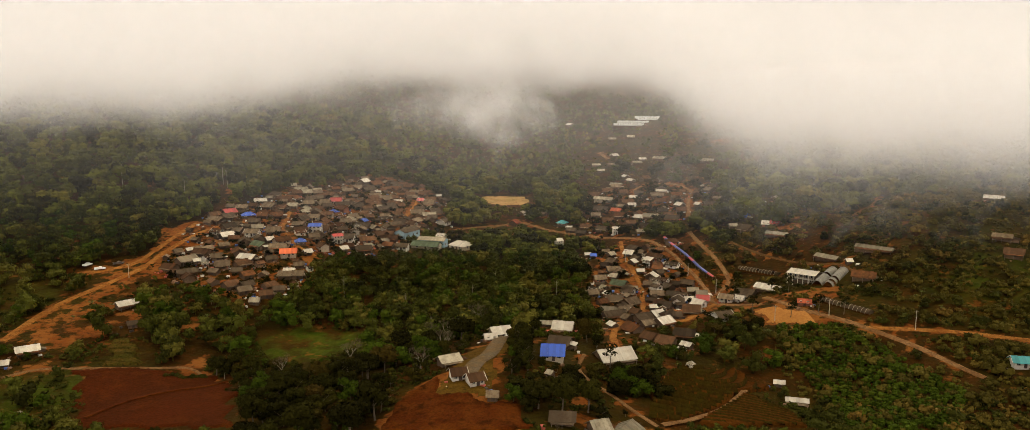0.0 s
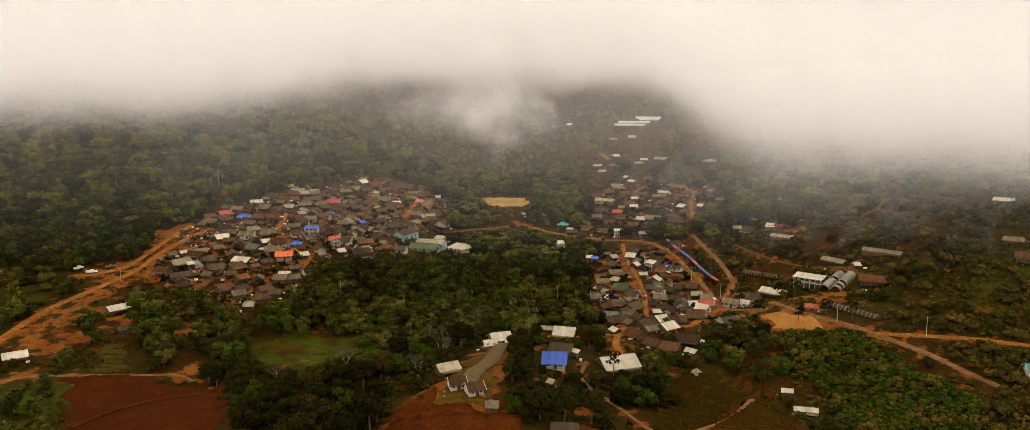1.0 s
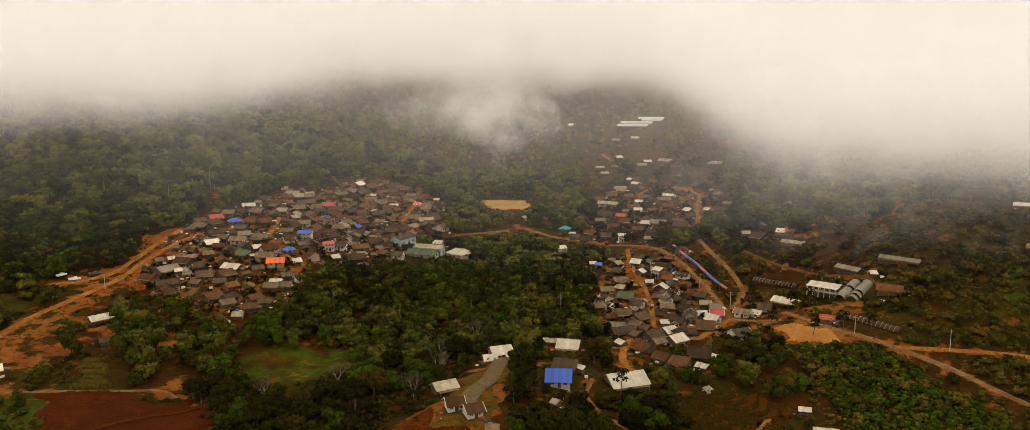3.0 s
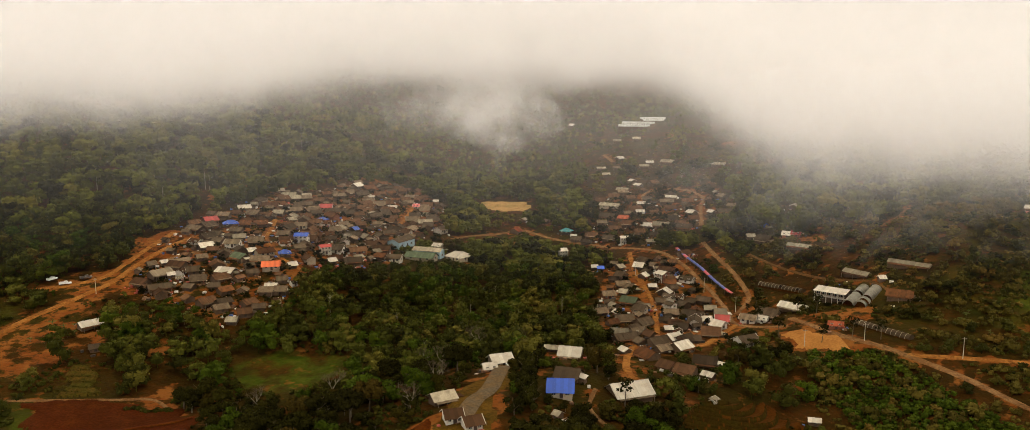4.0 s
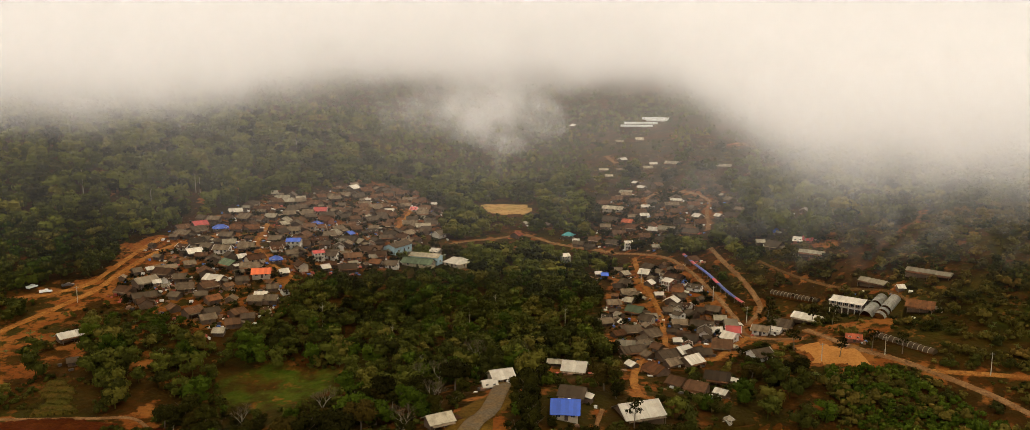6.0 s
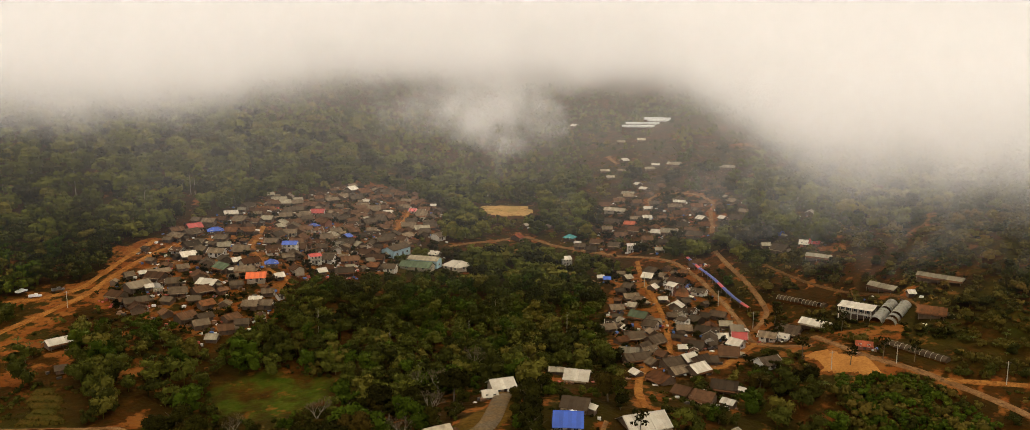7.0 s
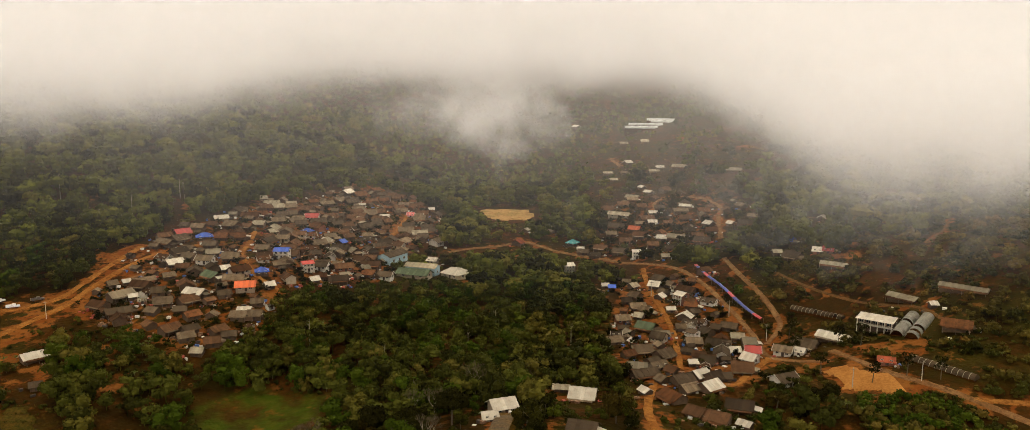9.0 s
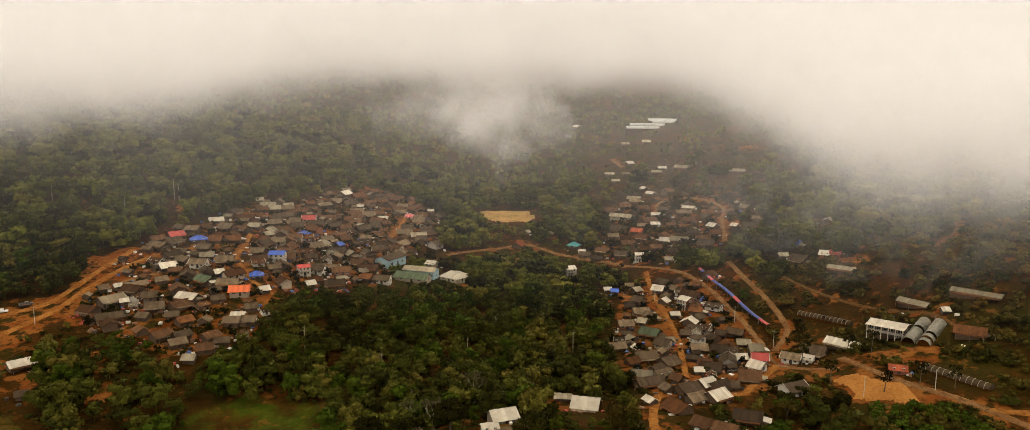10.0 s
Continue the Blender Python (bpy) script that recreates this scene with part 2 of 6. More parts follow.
M_TERRACE = earth("terrace_soil", (0.0560, 0.0170, 0.0014), (0.0460, 0.0160, 0.0014), (0.0340, 0.0135, 0.0012), 0.06)
M_TERRACE_GREEN = earth("terrace_grass", (0.0400, 0.0319, 0.0038), (0.0560, 0.0304, 0.0043), (0.0208, 0.0198, 0.0024), 0.15)
# darker than the beds: the shadow lines of the steps, put into the colour
M_BANK = earth("weedy_shade_bank", (0.0240, 0.0118, 0.0010), (0.0250, 0.0160, 0.0014), (0.0150, 0.0085, 0.0008), 0.2)
M_YARD = earth("dry_grass_yard", (0.0836, 0.0414, 0.0050), (0.0585, 0.0307, 0.0037), (0.0346, 0.0212, 0.0030), 0.12)
ROOFS = {
    "grey": roof_material("grey", (0.1120, 0.0780, 0.0440), (0.0680, 0.0370, 0.0170), 0.6),
    "slate": roof_material("slate", (0.0530, 0.0355, 0.0200), (0.0370, 0.0205, 0.0095), 0.6),
    "brown": roof_material("brown", (0.0760, 0.0365, 0.0160), (0.0440, 0.0205, 0.0088), 0.6),
    "rust": roof_material("rust", (0.0860, 0.0330, 0.0115), (0.0430, 0.0210, 0.0085), 0.7),
    "brick": roof_material("brick", (0.22, 0.052, 0.022), (0.12, 0.04, 0.02), 0.5),
    "white": roof_material("white", (0.3680, 0.3120, 0.2220), (0.2240, 0.1560, 0.0925), 0.4, 0.0, 0.6, 0.25),
    "pale": roof_material("pale", (0.1980, 0.1610, 0.1024), (0.1080, 0.0740, 0.0400), 0.5),
    "beige": roof_material("beige", (0.25, 0.19, 0.115), (0.18, 0.12, 0.07), 0.4),
    "blue": roof_material("blue", (0.022, 0.060, 0.27), (0.022, 0.042, 0.14), 0.4, 0.0, 0.6, 0.25),
    "red": roof_material("red", (0.27, 0.028, 0.016), (0.16, 0.028, 0.018), 0.4, 0.0, 0.65, 0.2),
    "orange": roof_material("orange", (0.46, 0.085, 0.014), (0.33, 0.065, 0.018), 0.35, 0.0, 0.65, 0.1),
    "pink": roof_material("pink", (0.34, 0.09, 0.075), (0.22, 0.066, 0.045), 0.3),
    "green": roof_material("green", (0.064, 0.078, 0.042), (0.048, 0.050, 0.026), 0.5),
    "teal": roof_material("teal", (0.07, 0.24, 0.22), (0.07, 0.15, 0.13), 0.4),
}
WALLS = {
    "timber": wall_material("timber", (0.0980, 0.0560, 0.0280), (0.0480, 0.0280, 0.0140)),
    "white": wall_material("white", (0.46, 0.41, 0.33), (0.28, 0.22, 0.16)),
    "cream": wall_material("cream", (0.34, 0.27, 0.18), (0.20, 0.14, 0.09)),
    "brick": wall_material("brick", (0.20, 0.068, 0.030), (0.11, 0.045, 0.024)),
    "paleblue": wall_material("paleblue", (0.26, 0.35, 0.37), (0.17, 0.22, 0.23)),
}
M_TRIM = plain("pale_trim", (0.40, 0.35, 0.27), (0.24, 0.19, 0.13))
M_DOOR = plain("door_wood", (0.055, 0.034, 0.022), (0.03, 0.02, 0.014))
M_GLASS, _, _b = mat("window_glass", 0.12)
_b.inputs["Base Color"].default_value = (0.018, 0.020, 0.022, 1)
_b.inputs["Specular IOR Level"].default_value = 0.5
M_POST = plain("weathered_post", (0.16, 0.12, 0.085), (0.08, 0.06, 0.04))
M_BARK = plain("bark", (0.085, 0.062, 0.042), (0.045, 0.034, 0.024), 0.95, 0.8)
M_PALE_BARK = plain("pale_bark", (0.17, 0.14, 0.098), (0.10, 0.08, 0.055), 0.9, 0.8)
M_TWIG = plain("dry_twigs", (0.085, 0.060, 0.034), (0.055, 0.038, 0.022), 0.95, 0.5)
M_FILM = plain("greenhouse_film", (0.145, 0.125, 0.088), (0.075, 0.058, 0.036), 0.6, 0.3)
M_NET = plain("brown_shade_netting", (0.055, 0.036, 0.019), (0.035, 0.022, 0.011), 0.9, 0.4)
M_FILM_FAR = plain("white_greenhouse_film", (0.4125, 0.3996, 0.3528), (0.3150, 0.2960, 0.2520), 0.5, 0.3)
M_TARP_BLUE = plain("blue_tarpaulin", (0.026, 0.036, 0.15), (0.024, 0.030, 0.09), 0.6, 0.6)
M_TARP_RED = plain("red_tarpaulin", (0.30, 0.030, 0.028), (0.20, 0.028, 0.024), 0.6, 0.6)
M_ASPHALT = earth("worn_asphalt", (0.0900, 0.0640, 0.0360), (0.1050, 0.0640, 0.0260), (0.0640, 0.0450, 0.0260), 0.12)
M_PATH = earth("faint_path", (0.1062, 0.0493, 0.0145), (0.0723, 0.0357, 0.0102), (0.0382, 0.0221, 0.0068), 0.2)
M_TRACK = earth("gravel_track", (0.1700, 0.0892, 0.0340), (0.1190, 0.0561, 0.0187), (0.0723, 0.0357, 0.0127), 0.2)
M_RIB = plain("greenhouse_rib", (0.20, 0.17, 0.12), (0.12, 0.095, 0.06))
M_CONCRETE = plain("concrete", (0.30, 0.27, 0.22), (0.18, 0.15, 0.11), 0.9, 0.6)
L_WOOD = leaf_material("broadleaf", (0.0078, 0.0064, 0.0007), (0.0245, 0.0215, 0.0020), (0.0370, 0.0215, 0.0030))
L_VALE = leaf_material("valley", (0.0215, 0.0210, 0.0026), (0.0610, 0.0600, 0.0066), (0.0860, 0.0620, 0.0090))
L_VALE_DARK = leaf_material("dark_valley", (0.0140, 0.0130, 0.0018), (0.0330, 0.0310, 0.0038), (0.0480, 0.0370, 0.0050))
L_HILL = leaf_material("hillside", (0.0260, 0.0262, 0.0024), (0.0650, 0.0650, 0.0060), (0.0840, 0.0640, 0.0075))
L_BRIGHT = leaf_material("bright", (0.0185, 0.0260, 0.0013), (0.0350, 0.0490, 0.0027), (0.0440, 0.0470, 0.0034))
L_DARK = leaf_material("dark", (0.0088, 0.0079, 0.0008), (0.0201, 0.0177, 0.0016), (0.0308, 0.0202, 0.0021))
L_BANANA = leaf_material("banana", (0.036, 0.042, 0.007), (0.062, 0.070, 0.013), (0.09, 0.074, 0.020), 0.6)
L_EAST = leaf_material("dry_slope", (0.0330, 0.0245, 0.0034), (0.0680, 0.0500, 0.0070), (0.0960, 0.0530, 0.0085))
L_GRASS = leaf_material("grass_lip", (0.0260, 0.0200, 0.0020), (0.0420, 0.0330, 0.0035), (0.0560, 0.0330, 0.0045))
L_BUSH = leaf_material("bush", (0.0130, 0.0125, 0.0014), (0.0330, 0.0320, 0.0034), (0.0450, 0.0300, 0.0040))
L_RED = leaf_material("red_leaf", (0.15, 0.03, 0.014), (0.20, 0.05, 0.018), (0.18, 0.07, 0.02))

# ---- the lie of the land ----
def spline(t):
    t = np.abs(t)
    return np.where(t < 1, (4 - 6 * t**2 + 3 * t**3) / 6, np.where(t < 2, (2 - t) ** 3 / 6, 0.0))


def height(x, y):
    """Height of the ground, from the relief table (150 m steps), the knolls and small unevenness."""
    x, y = np.broadcast_arrays(np.asarray(x, float), np.asarray(y, float))
    cx, cy = np.clip(x, -600, 600), np.clip(y, 100, 1300)
    wx = [spline((cx + 600 - 150 * i) / 150) for i in range(9)]
    wy = [spline((cy - 100 - 150 * j) / 150) for j in range(9)]
    sx, sy = sum(wx), sum(wy)
    z = sum(RELIEF[j][i] * wx[i] * wy[j] for i in range(9) for j in range(9)) / (sx * sy)
    for a, b, h, r in KNOLLS:
        z = z + h * np.exp(-((x - a) ** 2 + (y - b) ** 2) / (2 * r * r))
    far = np.clip((y - 650) / 300, 0, 1)
    z = z + far * 6 * (np.sin(x / 61 + y / 140) + np.sin(x / 37 - y / 90 + 1))
    return z + 0.35 * np.sin(x / 9.1 + 0.6 * np.sin(y / 13)) * np.cos(y / 11.3)


def level(x, y):
    return float(height(x, y))


def mesh_of(name, verts, faces, materials, smooth=False):
    me = bpy.data.meshes.new(name)
    me.from_pydata([tuple(v) for v in verts], [], faces)
    for m in materials if isinstance(materials, (list, tuple)) else [materials]:
        me.materials.append(m)
    if smooth:
        me.shade_smooth()
    me.update()
    return me


def quads_of(name, verts, quads, material, smooth=False):
    """A mesh from arrays: verts (n, 3), quads (m, 4)."""
    me = bpy.data.meshes.new(name)
    verts, quads = np.ascontiguousarray(verts, np.float32), np.ascontiguousarray(quads, np.int32)
    me.vertices.add(len(verts))
    me.vertices.foreach_set("co", verts.ravel())
    me.loops.add(quads.size)
    me.loops.foreach_set("vertex_index", quads.ravel())
    me.polygons.add(len(quads))
    me.polygons.foreach_set("loop_start", np.arange(0, quads.size, 4, dtype=np.int32))
    me.update(calc_edges=True)
    me.materials.append(material)
    if smooth:
        me.shade_smooth()
    return me


def set_attribute(me, name, values):
    me.attributes.new(name, "FLOAT", "POINT").data.foreach_set("value", np.ascontiguousarray(values, np.float32))


def inside(poly, x, y):
    hit = np.zeros(np.shape(x), bool)
    for (ax, ay), (bx, by) in zip(poly, poly[1:] + poly[:1]):
        cross = (ay > y) != (by > y)
        with np.errstate(divide="ignore", invalid="ignore"):
            hit ^= cross & (x < (bx - ax) * (y - ay) / (by - ay + 1e-9) + ax)
    return hit


def near_line(points, x, y):
    d = np.full(np.shape(x), 1e9)
    for (ax, ay), (bx, by) in zip(points, points[1:]):
        ux, uy = bx - ax, by - ay
        s = np.clip(((x - ax) * ux + (y - ay) * uy) / (ux * ux + uy * uy + 1e-9), 0, 1)
        d = np.minimum(d, np.hypot(x - ax - s * ux, y - ay - s * uy))
    return d


def smoothed(points, step=3.0):
    """A line of points about step metres apart, bending softly through the given ones."""
    p = np.array([points[0]] + list(points) + [points[-1]], float)
    out = []
    for i in range(1, len(p) - 2):
        n = max(2, int(np.hypot(*(p[i + 1] - p[i])) / step))
        for k in range(n):
            t = k / n
            out.append(0.5 * (2 * p[i] + (p[i + 1] - p[i - 1]) * t + (2 * p[i - 1] - 5 * p[i] + 4 * p[i + 1] - p[i + 2]) * t**2 + (3 * p[i] - p[i - 1] - 3 * p[i + 1] + p[i + 2]) * t**3))
    return np.array(out + [p[-1]])


ROAD_LINES = {name: (wide, smoothed(points)) for name, (wide, points) in ROADS.items()}
WEST_VILLAGE = [(-190, 425), (-176, 470), (-168, 500), (-160, 520), (-152, 548), (-145, 580), (-130, 600), (-119, 650), (-95, 672), (-72, 660), (-52, 630), (-48, 588), (-55, 545), (-62, 500), (-60, 470), (-84, 447), (-100, 430), (-98, 400), (-120, 372), (-145, 388), (-165, 400)]
HAMLET = [(48, 480), (90, 480), (92, 420), (98, 380), (78, 345), (45, 345), (38, 375), (35, 410), (42, 440)]
UPPER_HAMLET = [(35, 545), (80, 510), (125, 540), (140, 600), (125, 640), (85, 680), (60, 640), (50, 590)]


def earthiness(x, y):
    e = np.zeros(np.shape(x))
    for a, b, r in BARE:
        e = np.maximum(e, 0.85 * np.exp(-(((x - a) ** 2 + (y - b) ** 2) / (0.8 * r * r)) ** 1.5))
    for name, (wide, line) in ROAD_LINES.items():
        e = np.maximum(e, np.clip(1.0 - near_line([tuple(q) for q in line[::2]] + [tuple(line[-1])], x, y) / (wide * 1.1), 0, 1))
    e = np.maximum(e, 0.52 * inside(WEST_VILLAGE, x, y))
    e = np.maximum(e, 0.54 * inside(HAMLET, x, y))
    e = np.maximum(e, 0.2 * inside(UPPER_HAMLET, x, y))
    for name in ("soil_west", "red_slope", "red_clearing", "dry_yard"):
        e = np.maximum(e, (0.56 if name == "soil_west" else 0.8) * inside(FIELDS[name], x, y))
    return e


def make_ground():
    xs = np.concatenate([np.arange(-2600, -620, 90), np.arange(-620, 621, 4.0), np.arange(710, 2601, 90)])
    ys = np.concatenate([np.arange(-700, 180, 40), np.arange(180, 700, 4.0), np.arange(700, 1300, 8.0), np.arange(1300, 3200, 100)])
    gx, gy = np.meshgrid(xs, ys)
    z = height(gx, gy)
    z = z + np.clip((gy - 1300) / 1500, 0, 1) * 330 + np.clip((np.abs(gx) - 600) / 1500, 0, 1) * 120
    n, m = len(xs), len(ys)
    i = np.arange(n * m).reshape(m, n)
    quads = np.stack([i[:-1, :-1], i[:-1, 1:], i[1:, 1:], i[1:, :-1]], -1).reshape(-1, 4)
    me = quads_of("ground", np.stack([gx, gy, z], -1).reshape(-1, 3), quads, M_GROUND, True)
    set_attribute(me, "earth", earthiness(gx, gy).ravel())
    meadow = np.zeros(gx.shape)
    meadow[inside(FIELDS["meadow"], gx, gy)] = 1
    meadow += 0.8 * np.exp(-((gx - 196) ** 2 + (gy - 352) ** 2) / 900) + 1.0 * np.exp(-((gx + 160) ** 2 + (gy - 278) ** 2) / 420)
    for (a, b, r) in ((-215, 372, 18), (95, 265, 14), (-105, 690, 25), (240, 440, 45), (-120, 740, 35)):
        meadow += 0.5 * np.exp(-((gx - a) ** 2 + (gy - b) ** 2) / (r * r))
    set_attribute(me, "meadow", np.clip(meadow, 0, 1).ravel())
    return tagged(new("ground", me), "hilly ground of forest floor, scrub and bare red earth", "ground", kind="structure")


def make_road(name, wide, line, material, label):
    """A beaten track laid on the ground, with uneven edges and two shallow wheel ruts."""
    d = np.gradient(line, axis=0)
    d /= np.linalg.norm(d, axis=1)[:, None] + 1e-9
    side = np.stack([d[:, 1], -d[:, 0]], 1)
    prof = [(-0.5, -0.25), (-0.38, 0.10), (-0.22, 0.04), (0.0, 0.14), (0.22, 0.04), (0.38, 0.10), (0.5, -0.25)]
    rng = np.random.default_rng(len(name))
    verts = []
    for k, (p, s) in enumerate(zip(line, side)):
        w = wide * (0.8 if name == "yard_drive" else 0.75 + 0.3 * rng.random())
        for u, h in prof:
            q = p + s * u * w
            verts.append((q[0], q[1], level(*q) + h + (0.85 if name == "yard_drive" else 1.0 if name in ("terrace_track", "field_bank") else 0.2)))
    c = len(prof)
    faces = [(a * c + b, a * c + b + 1, (a + 1) * c + b + 1, (a + 1) * c + b) for a in range(len(line) - 1) for b in range(c - 1)]
    ob = new(name, mesh_of(name, verts, [f[::-1] for f in faces], material, True))
    return tagged(ob, label, "road", kind="structure")


def make_field(name, poly, material, label, step=2.0, rows=None, lift=0.45):
    """A worked patch of ground. rows: centre x, y of the curved furrows or terraces, their spacing, height, and whether they are steps."""
    xs = np.arange(min(p[0] for p in poly) - step, max(p[0] for p in poly) + 2 * step, step)
    ys = np.arange(min(p[1] for p in poly) - step, max(p[1] for p in poly) + 2 * step, step)
    gx, gy = np.meshgrid(xs, ys)
    wob = 2.0 * np.sin(gx / 7.3 + gy / 9.7) + 1.3 * np.sin(gx / 2.9 - gy / 3.7)
    keep = inside(poly, gx + wob, gy + wob * 0.7)
    z = height(gx, gy) + lift
    if rows:
        a, b, pitch, amp, steps = rows
        f = (np.hypot(gx - a, gy - b) + 0.8 * np.sin(gx / 7) + 0.6 * np.sin(gy / 5)) / pitch
        z = z + amp * ((f % 1.0) if steps else 0.5 + 0.5 * np.sin(2 * np.pi * f))
    rim = keep.copy()
    rim[1:-1, 1:-1] &= keep[:-2, 1:-1] & keep[2:, 1:-1] & keep[1:-1, :-2] & keep[1:-1, 2:]
    z = np.where(rim, z, height(gx, gy) - 0.3)
    i = np.arange(gx.size).reshape(gx.shape)
    ok = keep[:-1, :-1] & keep[:-1, 1:] & keep[1:, 1:] & keep[1:, :-1]
    quads = np.stack([i[:-1, :-1], i[:-1, 1:], i[1:, 1:], i[1:, :-1]], -1)[ok]
    used = np.unique(quads)
    remap = np.zeros(gx.size, np.int32)
    remap[used] = np.arange(len(used))
    verts = np.stack([gx, gy, z], -1).reshape(-1, 3)[used]
    me = quads_of(name, verts, remap[quads], material, not rows)
    return tagged(new(name, me), label, "field", kind="structure")


make_ground()
SURFACES = {"yard_drive": M_ASPHALT, "field_bank": M_DUG, "field_path": M_PATH, "orchard_path": M_PATH, "upper_lane": M_TRACK, "upper_loop": M_TRACK, "east_track": M_TRACK, "lower_track": M_TRACK, "terrace_track": M_TRACK, "valley_road": M_TRACK, "lane_west": M_TRACK, "plantation_road": M_TRACK, "knoll_path": M_TRACK}
for road_name, (road_wide, road_line) in ROAD_LINES.items():
    make_road(road_name, road_wide, road_line, SURFACES.get(road_name, M_ROAD),
              "worn grey asphalt drive edged with dry grass" if road_name == "yard_drive" else "beaten orange dirt track with shallow wheel ruts")
make_field("ploughed_field", FIELDS["ploughed_field"], M_RED, "dark red ploughed field with faint furrows", 1.2, (-60, 180, 2.4, 0.22, False))
make_field("sand_pitch", FIELDS["sand_pitch"], M_SAND, "bare sandy playing ground at the forest edge", 3.0)
make_field("red_clearing", FIELDS["red_clearing"], M_CLEAR, "bare orange earth clearing beside the dirt road", 2.0)
make_field("terrace_field_east", FIELDS["terrace_east"], M_TERRACE, "stepped brown terraces with grassy edges", 0.5, (61, 296, 3.6, 1.5, True))
make_field("terrace_field_south", FIELDS["terrace_south"], M_TERRACE, "curved brown terraces beside a track", 0.5, (60, 205, 2.8, 1.2, True))
make_field("terrace_field_west", FIELDS["terrace_west"], M_TERRACE_GREEN, "narrow green crop terraces below a shed", 0.8, (-150, 180, 4.5, 0.6, True))
make_field("dry_yard", FIELDS["dry_yard"], M_YARD, "dry grass yard round the twin house", 1.5)
make_field("red_slope", FIELDS["red_slope"], M_DUG, "freshly dug red earth slope with furrows", 1.0, (10, 270, 2.6, 0.35, False))

# ---- houses ----
class Solid:
    """Gathers boxes and slabs into one mesh."""

    def __init__(self):
        self.v, self.f = [], []

    def add(self, verts, faces):
        k = len(self.v)
        self.v += [tuple(q) for q in verts]
        self.f += [tuple(k + i for i in face) for face in faces]
        return self

    def box(self, x0, x1, y0, y1, z0, z1):
        return self.add([(x0, y0, z0), (x1, y0, z0), (x1, y1, z0), (x0, y1, z0), (x0, y0, z1), (x1, y0, z1), (x1, y1, z1), (x0, y1, z1)],
                        [(3, 2, 1, 0), (4, 5, 6, 7), (0, 1, 5, 4), (1, 2, 6, 5), (2, 3, 7, 6), (3, 0, 4, 7)])

    def slab(self, a, b, c, d, thick):
        """A sheet with the corners a, b, c, d (counter-clockwise from above) and a thickness downwards."""
        low = [(p[0], p[1], p[2] - thick) for p in (a, b, c, d)]
        return self.add([*low, a, b, c, d], [(3, 2, 1, 0), (4, 5, 6, 7), (0, 1, 5, 4), (1, 2, 6, 5), (2, 3, 7, 6), (3, 0, 4, 7)])

    def rod(self, a, b, r0, r1, sides=5):
        a, b = Vector(a), Vector(b)
        d = (b - a).normalized()
        u = d.orthogonal().normalized()
        w = d.cross(u)
        ring = [(math.cos(2 * math.pi * i / sides), math.sin(2 * math.pi * i / sides)) for i in range(sides)]
        verts = [a + (u * c + w * s) * r0 for c, s in ring] + [b + (u * c + w * s) * r1 for c, s in ring]
        return self.add(verts, [(i, (i + 1) % sides, sides + (i + 1) % sides, sides + i) for i in range(sides)] + [tuple(range(sides, 2 * sides))])

    def mesh(self, name, material):
        return mesh_of(name, self.v, self.f, material)


def part(name, solid, material, parent, label=""):
    ob = new(name, solid.mesh(name, material) if isinstance(solid, Solid) else solid)
    ob.parent = parent
    return tagged(ob, label)


def gable_walls(L, W, h, rise, below=1.6):
    a, b = L / 2, W / 2
    s = Solid()
    s.add([(-a, -b, -below), (-a, b, -below), (-a, b, h), (-a, 0, h + rise), (-a, -b, h), (a, -b, -below), (a, b, -below), (a, b, h), (a, 0, h + rise), (a, -b, h)],
          [(0, 4, 3, 2, 1), (5, 6, 7, 8, 9), (0, 5, 9, 4), (1, 2, 7, 6), (0, 1, 6, 5), (4, 9, 8, 3), (3, 8, 7, 2)])
    return s


def gable_roof(L, W, h, rise, over=0.95, rng=random):
    """Corrugated sheets lapped side by side over both slopes, each a little higher or longer than the next, with a raised ridge: one closed shell."""
    over = min(over, 0.2 * W)
    a = L / 2 + over * 0.7
    b = W / 2 + over
    drop = rise * over / (W / 2)
    n = max(3, round(2 * a / 1.15))
    s = Solid()
    for i in range(n):
        lift = 0.10 + 0.06 * (i % 2) + rng.uniform(0, 0.04)
        e0, e1 = b + rng.uniform(-0.15, 0.15), b + rng.uniform(-0.15, 0.15)
        sag = rng.uniform(0, 0.06)
        for x in (-a + 2 * a * i / n, -a + 2 * a * (i + 1) / n):
            top = [(x, -e0, h - drop + lift), (x, -0.3, h + rise + lift - 0.3 * rise / (W / 2) - sag), (x, 0, h + rise + lift + 0.08), (x, 0.3, h + rise + lift - 0.3 * rise / (W / 2) - sag), (x, e1, h - drop + lift)]
            s.v += top + [(q[0], q[1], q[2] - 0.09) for q in top]
    m = 2 * n
    for i in range(m - 1):
        p, q = 10 * i, 10 * (i + 1)
        s.f += [(p + j, q + j, q + j + 1, p + j + 1) for j in range(4)] + [(p + 6 + j, q + 6 + j, q + 5 + j, p + 5 + j) for j in range(4)]
        s.f += [(p + 5, q + 5, q, p), (p + 4, q + 4, q + 9, p + 9)]
    s.f += [(0, 1, 6, 5), (1, 2, 7, 6), (2, 3, 8, 7), (3, 4, 9, 8)]
    z = 10 * (m - 1)
    s.f += [tuple(z + k for k in f) for f in ((5, 6, 1, 0), (6, 7, 2, 1), (7, 8, 3, 2), (8, 9, 4, 3))]
    return s


